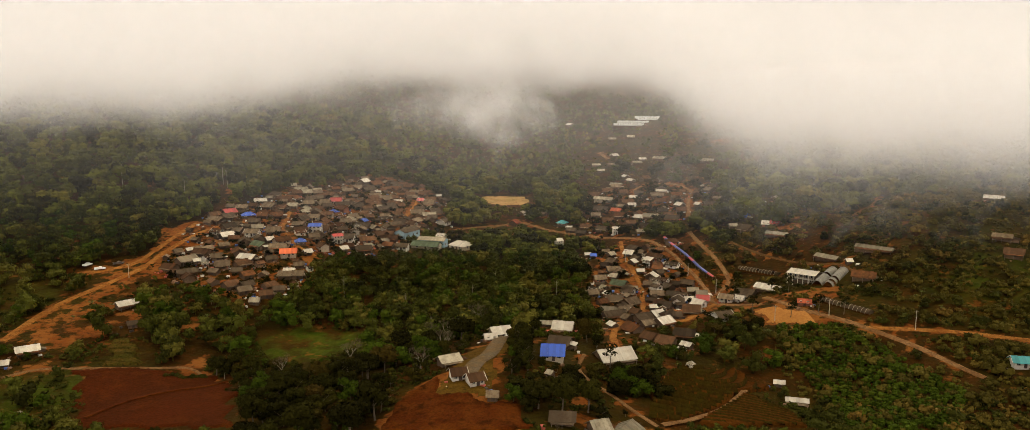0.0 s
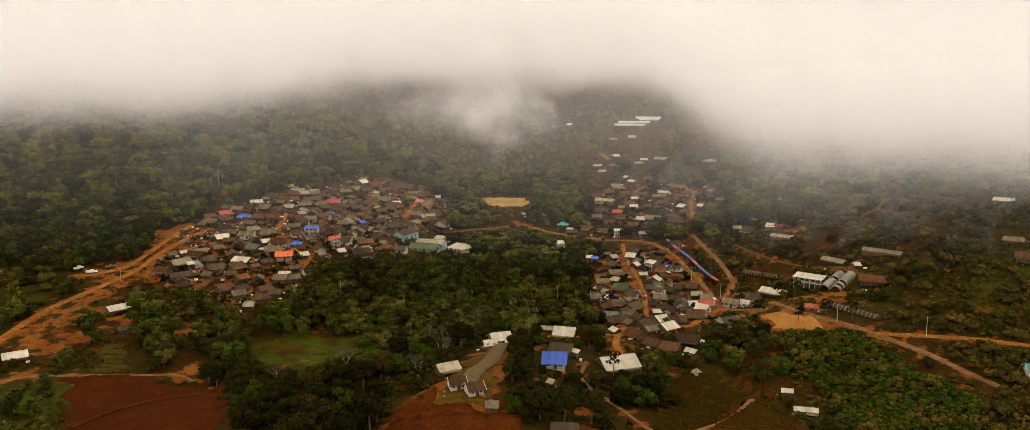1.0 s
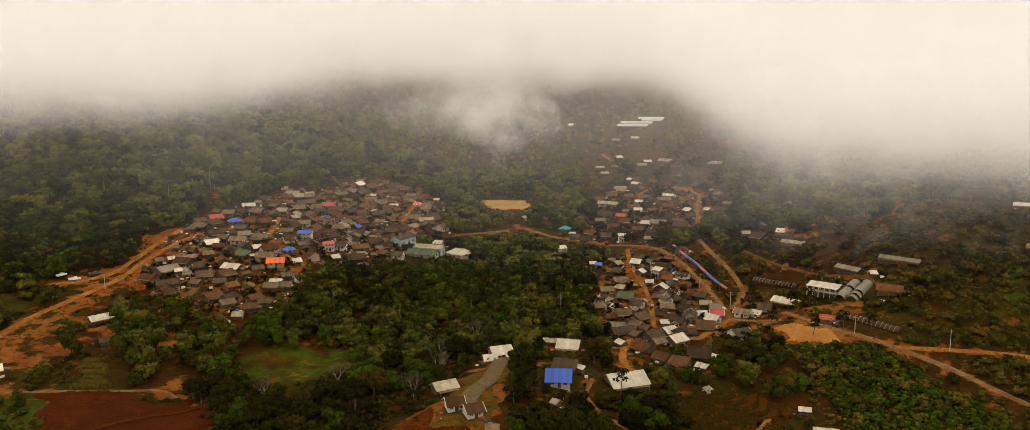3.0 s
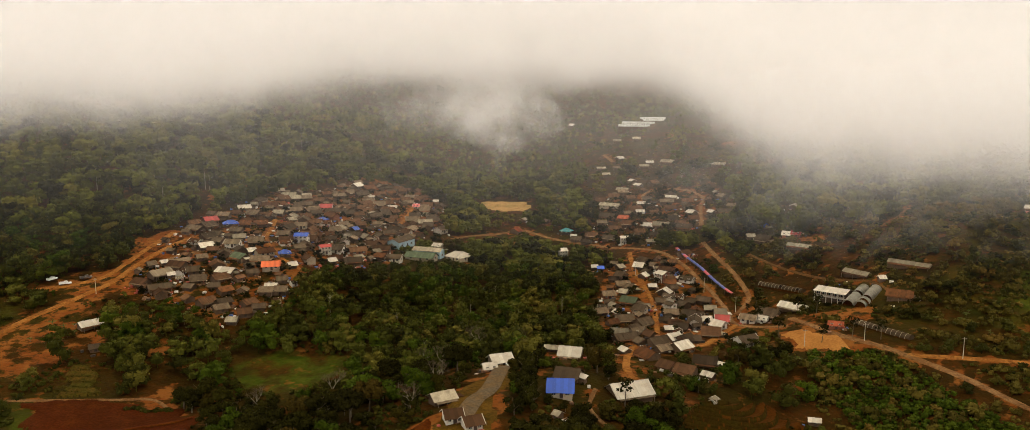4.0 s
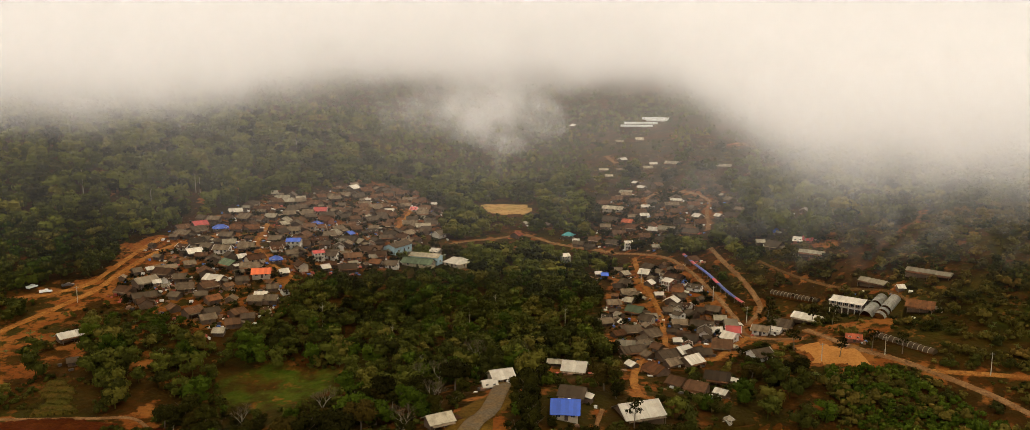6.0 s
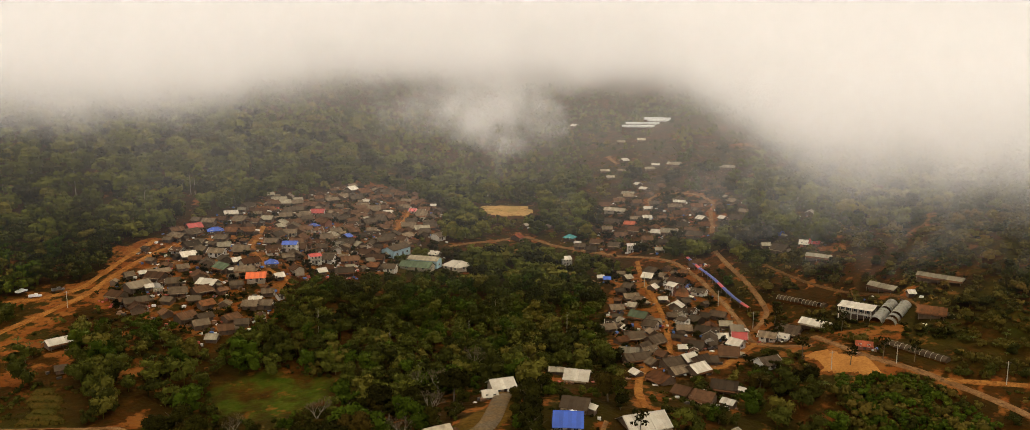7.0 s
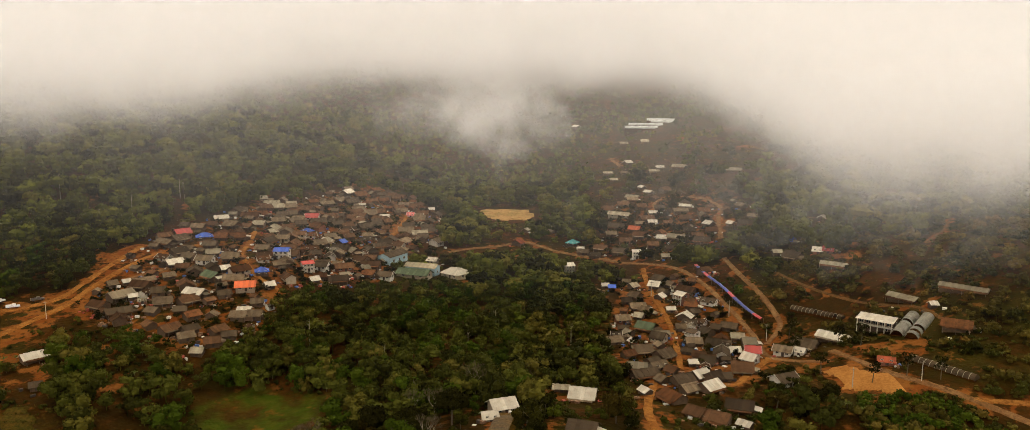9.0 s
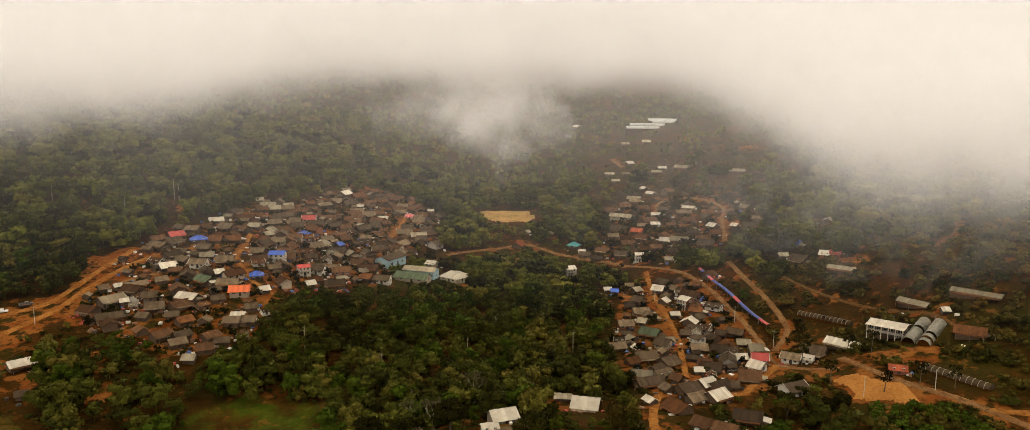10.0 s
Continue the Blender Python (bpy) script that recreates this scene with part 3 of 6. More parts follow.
def hip_roof(L, W, h, rise, over=0.6):
    a, b = L / 2 + over, W / 2 + over
    r = max(0.3, L / 2 - W * 0.42)
    z0, z1 = h - 0.15, h + rise
    s = Solid()
    s.add([(-a, -b, z0), (a, -b, z0), (a, b, z0), (-a, b, z0), (-r, 0, z1), (r, 0, z1), (-a, -b, z0 - 0.12), (a, -b, z0 - 0.12), (a, b, z0 - 0.12), (-a, b, z0 - 0.12)],
          [(0, 1, 5, 4), (1, 2, 5), (2, 3, 4, 5), (3, 0, 4), (0, 6, 7, 1), (1, 7, 8, 2), (2, 8, 9, 3), (3, 9, 6, 0), (9, 8, 7, 6)])
    for p, q in (((-r, 0, z1), (r, 0, z1)), ((-a, -b, z0), (-r, 0, z1)), ((a, -b, z0), (r, 0, z1)), ((a, b, z0), (r, 0, z1)), ((-a, b, z0), (-r, 0, z1))):
        s.rod(p, q, 0.12, 0.12, 4)
    return s


def window(x, y, z, w, h, parent, facing="front"):
    """A framed window set in a wall; facing front (-y), back (+y) or side (+x)."""
    def bar(x0, x1, z0, z1, d):
        return {"front": (x0, x1, y - d, y + 0.02, z0, z1), "back": (x0, x1, y - 0.02, y + d, z0, z1), "side": (x - 0.02, x + d, y + x0 - x, y + x1 - x, z0, z1)}[facing]
    s = Solid()
    for x0, x1, z0, z1 in ((x - w / 2 - 0.1, x + w / 2 + 0.1, z - 0.1, z), (x - w / 2 - 0.1, x + w / 2 + 0.1, z + h, z + h + 0.1),
                           (x - w / 2 - 0.1, x - w / 2, z, z + h), (x + w / 2, x + w / 2 + 0.1, z, z + h), (x - 0.04, x + 0.04, z, z + h)):
        s.box(*bar(x0, x1, z0, z1, 0.09))
    f = part("window", s, M_TRIM, parent)
    part("pane", Solid().box(*bar(x - w / 2, x + w / 2, z, z + h, 0.04)), M_GLASS, f)


LOOKS = {"grey": "grey corrugated", "slate": "dark grey fibre-cement", "brown": "weathered brown", "rust": "rusted corrugated", "brick": "brick-red", "white": "white sheet-metal",
         "pale": "pale grey sheet-metal", "beige": "beige", "blue": "bright blue", "red": "red", "orange": "orange", "pink": "faded pink", "green": "mossy green-grey", "teal": "teal"}
FACES = {"timber": "dark timber walls", "white": "whitewashed walls", "cream": "cream plaster walls", "brick": "red brick walls", "paleblue": "pale blue walls"}
KNOWN = {}
FOOTPRINTS = []


def make_house(L, W, shape, roof, wall):
    rng = random.Random(f"{L}{W}{shape}{roof}{wall}")
    root = new("school_building" if shape == "school" else "village_hall" if shape == "hall" else "house")
    h = {"storey": 5.0, "school": 5.6, "hall": 3.8}.get(shape, (1.8 if wall == "timber" else 2.3) if min(L, W) > 4 else 1.5)
    rise = W / 2 * {"hall": 0.42, "storey": 0.5, "school": 0.35}.get(shape, 0.56)
    a, b = L / 2, W / 2
    wm, rm = WALLS[wall], ROOFS[roof]
    if shape == "hip":
        part("wall_body", Solid().box(-a, a, -b, b, -1.6, h), wm, root)
        part("roof", hip_roof(L, W, h, rise * 1.1), rm, root)
    else:
        part("wall_body", gable_walls(L, W, h, rise), wm, root)
        part("roof", gable_roof(L, W, h, rise, 0.95 if shape == "gable" else 0.7, rng), rm, root)
    if wall == "white" and shape == "gable":  # pale boards along the gable ends
        over = min(0.95, 0.2 * W)
        for x in (-a - 0.7 * over - 0.05, a + 0.7 * over - 0.05):
            for side in (-1, 1):
                e, z0, z1 = side * (b + over), h + 0.16 - rise * over / b, h + rise + 0.28
                s = Solid().slab(*([(x, e, z0 + 0.06), (x + 0.13, e, z0 + 0.06), (x + 0.13, 0, z1), (x, 0, z1)] if side < 0 else [(x, 0, z1), (x + 0.13, 0, z1), (x + 0.13, e, z0 + 0.06), (x, e, z0 + 0.06)]), 0.16)
                part("bargeboard", s, M_TRIM, root, "pale painted bargeboard")
    part("door", Solid().box(a * 0.1 - 0.5, a * 0.1 + 0.5, -b - 0.05, -b + 0.02, 0, min(2.0, h - 0.2)), M_DOOR, root)
    if shape == "gable" and wall == "timber":
        for x in (-a * 0.5, a * 0.6)[: 2 if L > 6 else 1]:
            part("shutter", Solid().box(x - 0.4, x + 0.4, -b - 0.06, -b + 0.02, 0.9, min(1.9, h - 0.3)), M_DOOR, root)
        if L > 6:
            for i in range(3):
                x = -a + 0.3 + i * (L - 0.6) / 2
                part("post", Solid().rod((x, -b - 1.5, -1.2), (x, -b - 1.5, h - 0.75), 0.07, 0.07, 4), M_POST, root)
            s = Solid()
            n = max(3, round(L / 0.6))
            for z0, flip in ((0.0, False), (-0.06, True)):
                verts = [(-a + L * i / n, y, h - 0.3 + z + z0 + 0.05 * (i % 2)) for i in range(n + 1) for y, z in ((-b - 1.8, -0.42), (-b, 0.0))]
                faces = [(2 * i, 2 * i + 2, 2 * i + 3, 2 * i + 1) for i in range(n)]
                s.add(verts, [f[::-1] for f in faces] if flip else faces)
            k = 2 * (n + 1)
            s.f += [(i * 2, i * 2 + k, i * 2 + 2 + k, i * 2 + 2) for i in range(n)] + [(0, 1, 1 + k, k), (2 * n, 2 * n + k, 2 * n + 1 + k, 2 * n + 1)]
            part("porch_roof", s, ROOFS["grey" if rng.random() < 0.5 else "rust"], root)
    else:
        for x in (-a * 0.55, a * 0.6):
            window(x, -b, 1.0, min(1.3, L * 0.16), 1.0, root)
        window(a, 0, 1.0, 1.1, 1.0, root, "side")
    if shape in ("storey", "school"):
        k = 5 if shape == "school" else 3
        for i in range(k):
            # the school's oversized dark panes also stand in for shade in its gallery
            window(-a + (i + 0.5) * L / k, -b, 3.3, L / k * (0.72 if shape == "school" else 0.45), 1.7 if shape == "school" else 1.15, root)
        window(a, 0, 3.5, 1.2, 1.1, root, "side")
        d = 2.0 if shape == "school" else 1.1
        part("balcony", Solid().box(-a, a, -b - d, -b + 0.02, 2.55, 2.75), M_CONCRETE, root)
        s = Solid().box(-a, a, -b - d, -b - d + 0.07, 3.55, 3.65)
        for i in range(4 * k + 1):
            x = -a + i * L / (4 * k)
            s.box(x - 0.03, x + 0.03, -b - d + 0.01, -b - d + 0.06, 2.75, 3.55)
        part("railing", s, M_TRIM, root)
        for i in range(k + 1):
            x = -a + 0.15 + i * (L - 0.3) / k
            part("column", Solid().box(x - 0.14, x + 0.14, -b - d + 0.05, -b - d + 0.33, -1.6, h - 0.5), M_TRIM, root)

    if shape == "gable" and wall == "timber" and 4 < L < 10 and rng.random() < 0.55:  # a lean-to against one gable end
        d, z = rng.uniform(1.6, 2.6), h - 0.15
        x0, x1, y0, y1 = a + 0.75, a + 0.75 + d, -b * rng.uniform(0.5, 1.0), b * rng.uniform(0.4, 1.0)
        part("lean_to_wall", Solid().box(a + 0.02, x1 - 0.4, y0 + 0.25, y1 - 0.25, -1.6, z - 0.75), wm, root)
        part("lean_to_roof", Solid().slab((x0 - 0.8, y0, z + 0.1), (x1, y0, z - 0.5), (x1, y1, z - 0.5), (x0 - 0.8, y1, z + 0.1), 0.08), ROOFS[rng.choice(("grey", "pale", "rust", "slate", "white"))], root, "odd sheet-metal lean-to roof")
    if shape == "school":
        n, s = 12, Solid()
        for i in range(n):
            x0, x1 = -a - 0.5 + (L + 1) * i / n, -a - 0.5 + (L + 1) * (i + 1) / n
            z = h + 0.14 + 0.04 * (i % 2)
            s.slab((x0, -b - 2.2, z - 0.35), (x1, -b - 2.2, z - 0.35), (x1, -b - 0.2, z + 0.1), (x0, -b - 0.2, z + 0.1), 0.07)
        part("veranda_roof", s, rm, root)
    return root


def put_house(x, y, L, W, yaw, shape, roof, wall, group="", label=""):
    """A house with its ridge along its length; yaw turns it, counter-clockwise from above."""
    m = Matrix.Translation((x, y, level(x, y))) @ Matrix.Rotation(radians(yaw), 4, "Z") @ Matrix.Diagonal((1, 1, 0.78 if shape in ("storey", "school") else 1, 1))
    FOOTPRINTS.append((x, y, L, W))
    key = (L, W, shape, roof, wall)
    if key in KNOWN:
        ob = copy_thing(KNOWN[key], m)
    else:
        ob = KNOWN[key] = make_house(L, W, shape, roof, wall)
        ob.matrix_world = m
    small = "small " if L < 5.5 else "long " if L > 11 else ""
    kind = "two-storey house" if shape == "storey" else "two-storey school" if shape == "school" else "hall" if shape == "hall" else "hip-roofed house" if shape == "hip" else "house"
    return tagged(ob, label or f"{small}{kind} with {LOOKS[roof]} roof and {FACES[wall]}", "school" if shape == "school" else "hall" if shape == "hall" else "house", group or "village houses")


# far left village
put_house(-113.8, 640.8, 7.0, 5.5, 60, "gable", "white", "timber")
put_house(-117.7, 558.2, 7.0, 5.5, 0, "gable", "red", "white")
put_house(-165.5, 489.9, 6.5, 5.0, 41, "gable", "red", "timber")
put_house(-153.5, 486.6, 7.0, 5.0, 23, "hip", "blue", "timber")
put_house(-154.2, 450.4, 6.5, 5.0, 42, "gable", "white", "timber")
put_house(-111.1, 469.4, 6.5, 5.5, 0, "storey", "blue", "white")
put_house(-113.0, 442.7, 5.0, 5.0, 19, "hip", "blue", "timber")
put_house(-96.9, 458.2, 5.0, 4.0, 30, "storey", "red", "white")
put_house(-115.1, 426.2, 7.5, 5.5, 11, "gable", "orange", "cream")
put_house(-132.4, 435.7, 8.5, 5.0, -40, "gable", "green", "timber")
put_house(-134.0, 420.4, 8.5, 5.0, -21, "gable", "white", "timber")
put_house(-129.4, 443.3, 3.5, 4.0, 36, "gable", "white", "timber")
put_house(-121.6, 403.2, 3.5, 4.0, 90.0, "gable", "grey", "timber")
put_house(-105.3, 406.3, 5.0, 5.0, 0, "gable", "grey", "timber")
put_house(-64.6, 505.2, 15.5, 7.5, 62, "hall", "slate", "paleblue")
put_house(-47.5, 487.5, 16.0, 6.0, -20, "hall", "pale", "paleblue")
put_house(-50.5, 479.5, 16.0, 6.5, -20, "gable", "green", "cream")
put_house(-31.5, 484.5, 10.5, 8.0, -39, "hip", "white", "cream")
put_house(-30.0, 491.5, 7.0, 5.0, -30, "hip", "white", "cream")
put_house(-44.9, 514.4, 5.0, 4.0, -23, "gable", "white", "cream")
put_house(-46.3, 550.4, 7.0, 5.5, 59, "gable", "slate", "white")
put_house(-93.0, 517.5, 3.5, 4.0, 59, "gable", "blue", "timber")
put_house(-112.7, 525.9, 4.5, 4.0, -41, "hip", "blue", "timber")
put_house(-163.7, 417.1, 9.5, 5.5, 55, "gable", "beige", "timber")
put_house(-158.2, 416.2, 3.0, 3.0, 32, "gable", "white", "timber")
put_house(-172.1, 428.1, 3.5, 4.0, 45, "gable", "grey", "timber")
put_house(-166.7, 429.7, 3.0, 3.0, 39, "gable", "white", "timber")
put_house(-159.8, 431.1, 8.5, 3.5, 39, "gable", "grey", "timber")
put_house(-151.1, 435.7, 4.5, 4.0, 35, "gable", "grey", "timber")
put_house(-149.5, 420.7, 5.0, 5.0, 18, "gable", "grey", "timber")
put_house(-144.2, 412.2, 6.5, 5.0, 17, "gable", "slate", "timber")
put_house(-145.6, 404.8, 4.5, 4.0, -16, "gable", "grey", "timber")
put_house(-135.1, 406.0, 4.5, 4.0, 17, "gable", "grey", "timber")
put_house(-156.2, 519.4, 6.5, 4.0, 25, "gable", "white", "timber")
put_house(-153.4, 529.7, 4.0, 3.0, 0, "gable", "pale", "timber")
put_house(-143.8, 527.0, 4.0, 3.0, 0, "gable", "grey", "timber")
put_house(-150.3, 573.6, 4.5, 4.0, 28, "gable", "pale", "timber")
put_house(-127.5, 511.4, 4.0, 4.0, 46, "gable", "pale", "timber")
put_house(-140.3, 493.5, 8.5, 5.0, 14, "gable", "rust", "timber")
put_house(-146.0, 489.3, 5.5, 5.0, 0, "gable", "rust", "timber")
put_house(-131.5, 540.2, 5.0, 4.0, 25, "gable", "grey", "timber")
put_house(-112.3, 594.2, 4.0, 4.0, 0, "gable", "grey", "timber")
put_house(-100.4, 620.7, 4.0, 3.0, 0, "gable", "white", "timber")
put_house(-82.7, 599.6, 5.0, 4.0, 0, "gable", "white", "white")
put_house(-68.5, 614.2, 4.0, 4.0, 0, "gable", "pink", "white")
put_house(-63.0, 615.3, 4.0, 4.0, 0, "gable", "grey", "white")
put_house(-57.4, 638.6, 3.5, 3.0, 0, "gable", "white", "timber")
put_house(-59.3, 592.6, 3.5, 4.0, -42, "gable", "pale", "timber")
put_house(-77.5, 513.1, 7.0, 5.5, -58, "gable", "slate", "timber")
put_house(-84.2, 505.1, 5.0, 5.5, -49, "gable", "pale", "timber")
put_house(-100.7, 515.7, 4.0, 3.0, -39, "gable", "white", "timber")
put_house(-97.8, 537.9, 9.0, 2.5, 41, "gable", "brown", "timber")
put_house(-74.5, 479.8, 3.5, 4.0, 35, "gable", "pale", "timber")
put_house(-90.9, 445.7, 3.5, 4.0, 34, "gable", "white", "timber")
put_house(-106.4, 430.5, 3.5, 4.0, 33, "gable", "white", "timber")
put_house(-110.5, 409.3, 5.0, 3.0, 0, "gable", "white", "timber")
put_house(-111.2, 404.3, 5.5, 5.0, 0, "gable", "grey", "timber")
put_house(-107.3, 415.7, 4.5, 4.0, 17, "gable", "grey", "timber")
put_house(-110.6, 390.1, 5.0, 4.0, 15, "gable", "slate", "timber")
put_house(-115.0, 383.9, 5.0, 5.0, 23, "gable", "brown", "timber")
put_house(-117.8, 376.8, 4.0, 4.0, 0, "gable", "pale", "timber")

# side sheds
put_house(-171.0, 365.7, 8.5, 4.5, 49, "gable", "white", "timber")
put_house(-159.7, 345.4, 3.5, 3.5, 29, "gable", "slate", "timber")
put_house(-186.5, 315.0, 7.5, 4.5, 34, "gable", "white", "timber")
put_house(-188.5, 302.5, 3.5, 3.5, 22, "gable", "white", "timber")

# valley houses
put_house(27.0, 531.3, 5.0, 5.5, 19, "storey", "white", "white")
put_house(32.1, 572.6, 5.5, 5.5, -32, "hip", "teal", "timber")
put_house(36.0, 563.0, 3.5, 3.5, 0, "gable", "white", "timber")
put_house(64.2, 613.3, 13.5, 4.5, -29, "gable", "pale", "cream")
put_house(-0.4, 573.1, 5.0, 5.5, 62, "gable", "brick", "timber")
put_house(20.3, 595.2, 3.5, 3.5, -40, "gable", "grey", "timber")
put_house(5.1, 600.8, 4.5, 3.5, 61, "gable", "pale", "timber")
put_house(59.8, 587.9, 9.0, 5.5, -24, "gable", "slate", "timber")
put_house(68.8, 575.4, 6.0, 4.5, -23, "gable", "brick", "timber")
put_house(55.1, 576.5, 5.5, 4.5, 0, "gable", "grey", "timber")
put_house(70.3, 562.0, 7.0, 5.5, -23, "gable", "rust", "timber")
put_house(80.5, 547.9, 5.0, 4.5, -22, "gable", "white", "timber")
put_house(74.0, 540.5, 5.5, 4.5, 0, "gable", "brown", "timber")
put_house(47.4, 558.8, 7.0, 4.5, -25, "gable", "brown", "timber")
put_house(56.4, 544.5, 7.0, 4.5, -24, "gable", "slate", "timber")
put_house(63.3, 527.8, 4.0, 4.0, 0, "storey", "white", "white")
put_house(76.3, 512.2, 4.0, 3.5, 0, "gable", "pale", "timber")
put_house(61.4, 559.5, 6.5, 4.5, 0, "gable", "brown", "timber")
put_house(37.4, 557.7, 6.0, 4.5, -21, "gable", "slate", "timber")
put_house(43.2, 548.8, 6.0, 4.5, -20, "gable", "slate", "timber")
put_house(88.0, 678.5, 4.5, 3.5, -61, "gable", "white", "timber")
put_house(89.9, 661.5, 6.0, 3.5, -48, "gable", "white", "timber")
put_house(72.8, 721.2, 5.5, 3.5, 0, "gable", "pale", "timber")
put_house(71.9, 752.9, 7.0, 3.0, 0, "gable", "pale", "timber")
put_house(82.9, 737.5, 5.0, 3.0, 0, "gable", "grey", "timber")
put_house(69.8, 639.9, 7.0, 4.5, 0, "gable", "brown", "timber")
put_house(59.6, 636.6, 6.5, 4.5, 0, "gable", "brown", "timber")
put_house(77.2, 648.2, 6.5, 4.5, 0, "gable", "grey", "timber")
put_house(84.2, 604.1, 5.0, 3.5, 0, "gable", "white", "timber")
put_house(80.6, 583.8, 5.0, 3.5, 0, "gable", "white", "timber")
put_house(104.3, 604.6, 7.0, 3.0, -22, "gable", "white", "timber")
put_house(111.6, 585.7, 6.5, 4.5, 0, "gable", "rust", "timber")
put_house(99.1, 578.6, 6.5, 4.5, 0, "gable", "brown", "timber")
put_house(95.9, 551.1, 5.5, 4.5, 0, "gable", "slate", "timber")
put_house(108.4, 556.7, 4.5, 4.5, -54, "gable", "white", "timber")
put_house(97.4, 535.8, 5.5, 4.5, 0, "gable", "brown", "timber")
put_house(106.2, 540.6, 5.5, 4.5, 0, "gable", "rust", "timber")
put_house(118.7, 548.4, 3.5, 3.5, -48, "gable", "white", "timber")
put_house(132.8, 580.0, 5.5, 4.5, -62, "gable", "grey", "timber")
put_house(132.2, 553.9, 4.5, 3.5, -26, "gable", "grey", "timber")
put_house(88.5, 576.4, 5.0, 3.5, 0, "gable", "brown", "timber")
put_house(121.5, 717.9, 10.0, 4.5, -34, "gable", "pale", "timber")
put_house(108.9, 729.5, 5.5, 3.5, 0, "gable", "white", "timber")
put_house(103.4, 722.3, 7.0, 3.0, 0, "gable", "pale", "timber")
put_house(89.8, 773.2, 6.0, 4.5, 34, "gable", "white", "timber")
put_house(98.6, 868.4, 7.0, 3.5, 0, "gable", "pale", "timber")
put_house(151.4, 678.5, 12.5, 4.0, -22, "gable", "pale", "timber")
put_house(66.7, 1039.3, 9.5, 5.5, -62, "gable", "white", "timber")
put_house(114.1, 844.7, 6.5, 4.5, 0, "gable", "pale", "timber")
put_house(73.2, 586.4, 5.0, 3.5, 0, "gable", "grey", "timber")

# middle hamlet
put_house(51.7, 478.7, 3.5, 3.0, 0, "gable", "grey", "timber")
put_house(53.7, 469.5, 3.5, 4.0, 33, "gable", "pale", "timber")
put_house(41.4, 476.6, 3.0, 3.0, 0, "gable", "white", "timber")
put_house(44.0, 471.9, 3.0, 3.0, 0, "gable", "blue", "timber")
put_house(67.1, 474.5, 6.0, 5.0, -54, "gable", "slate", "timber")
put_house(63.5, 466.4, 4.5, 5.0, -28, "gable", "white", "timber")
put_house(70.6, 464.9, 3.5, 4.0, -54, "gable", "grey", "timber")
put_house(63.2, 450.6, 3.5, 4.0, 52, "gable", "white", "timber")
put_house(66.0, 455.5, 4.0, 4.0, -53, "gable", "slate", "timber")
put_house(71.5, 442.9, 4.5, 5.0, -49, "storey", "white", "brick")
put_house(74.6, 440.5, 3.5, 3.0, 0, "gable", "brown", "timber")
put_house(80.7, 465.1, 3.0, 3.0, -22, "gable", "brown", "timber")
put_house(52.7, 454.2, 4.5, 5.0, -43, "gable", "slate", "timber")
put_house(48.0, 449.7, 4.0, 4.0, 0, "gable", "slate", "timber")
put_house(55.0, 434.7, 5.0, 4.0, -47, "gable", "grey", "timber")
put_house(50.9, 428.7, 3.5, 4.0, -30, "gable", "pale", "timber")
put_house(65.0, 433.2, 3.5, 3.0, 0, "gable", "white", "timber")
put_house(69.4, 424.6, 4.5, 5.0, 62, "gable", "white", "timber")
put_house(73.9, 429.4, 3.5, 4.0, 31, "gable", "slate", "timber")
put_house(75.0, 418.5, 3.5, 4.0, -41, "gable", "brown", "white")
put_house(68.5, 403.0, 4.0, 4.0, -49, "storey", "slate", "white")
put_house(65.5, 414.1, 3.5, 4.0, 0, "gable", "slate", "timber")
put_house(51.9, 414.7, 7.0, 5.5, -34, "gable", "green", "timber")
put_house(54.6, 400.1, 5.0, 5.5, -33, "gable", "slate", "cream")
put_house(43.7, 408.3, 3.5, 4.0, -62, "gable", "pale", "timber")
put_house(44.1, 396.6, 3.0, 3.0, -60, "gable", "white", "brick")
put_house(40.0, 381.0, 4.5, 4.0, 27, "gable", "rust", "timber")
put_house(75.4, 409.1, 4.5, 5.0, -61, "gable", "slate", "timber")
put_house(80.1, 413.5, 3.5, 4.0, -29, "gable", "slate", "timber")
put_house(75.4, 396.5, 5.0, 5.5, -23, "gable", "slate", "timber")
put_house(80.0, 396.4, 3.5, 4.0, -28, "gable", "slate", "cream")
put_house(76.1, 384.1, 3.5, 3.0, 0, "gable", "grey", "white")
put_house(86.2, 403.7, 4.5, 4.0, -9, "gable", "pale", "timber")
put_house(88.6, 395.9, 4.5, 5.0, 0, "gable", "pale", "timber")
put_house(81.0, 387.1, 3.5, 4.0, 0, "gable", "white", "timber")
put_house(86.2, 381.8, 5.0, 5.0, -12, "gable", "red", "white")
put_house(82.0, 369.6, 4.5, 5.0, -46, "gable", "white", "white")
put_house(76.3, 358.6, 6.5, 6.5, -14, "gable", "brown", "timber")
put_house(66.1, 379.0, 4.5, 4.0, -27, "gable", "brown", "timber")
put_house(66.8, 369.3, 5.0, 5.0, -27, "gable", "slate", "timber")
put_house(61.4, 368.5, 3.0, 3.0, 0, "gable", "white", "timber")
put_house(52.7, 379.5, 6.5, 5.0, 38, "gable", "slate", "timber")
put_house(47.3, 371.8, 5.0, 4.0, 46, "gable", "slate", "timber")
put_house(52.5, 360.4, 3.5, 4.0, -45, "gable", "brown", "timber")
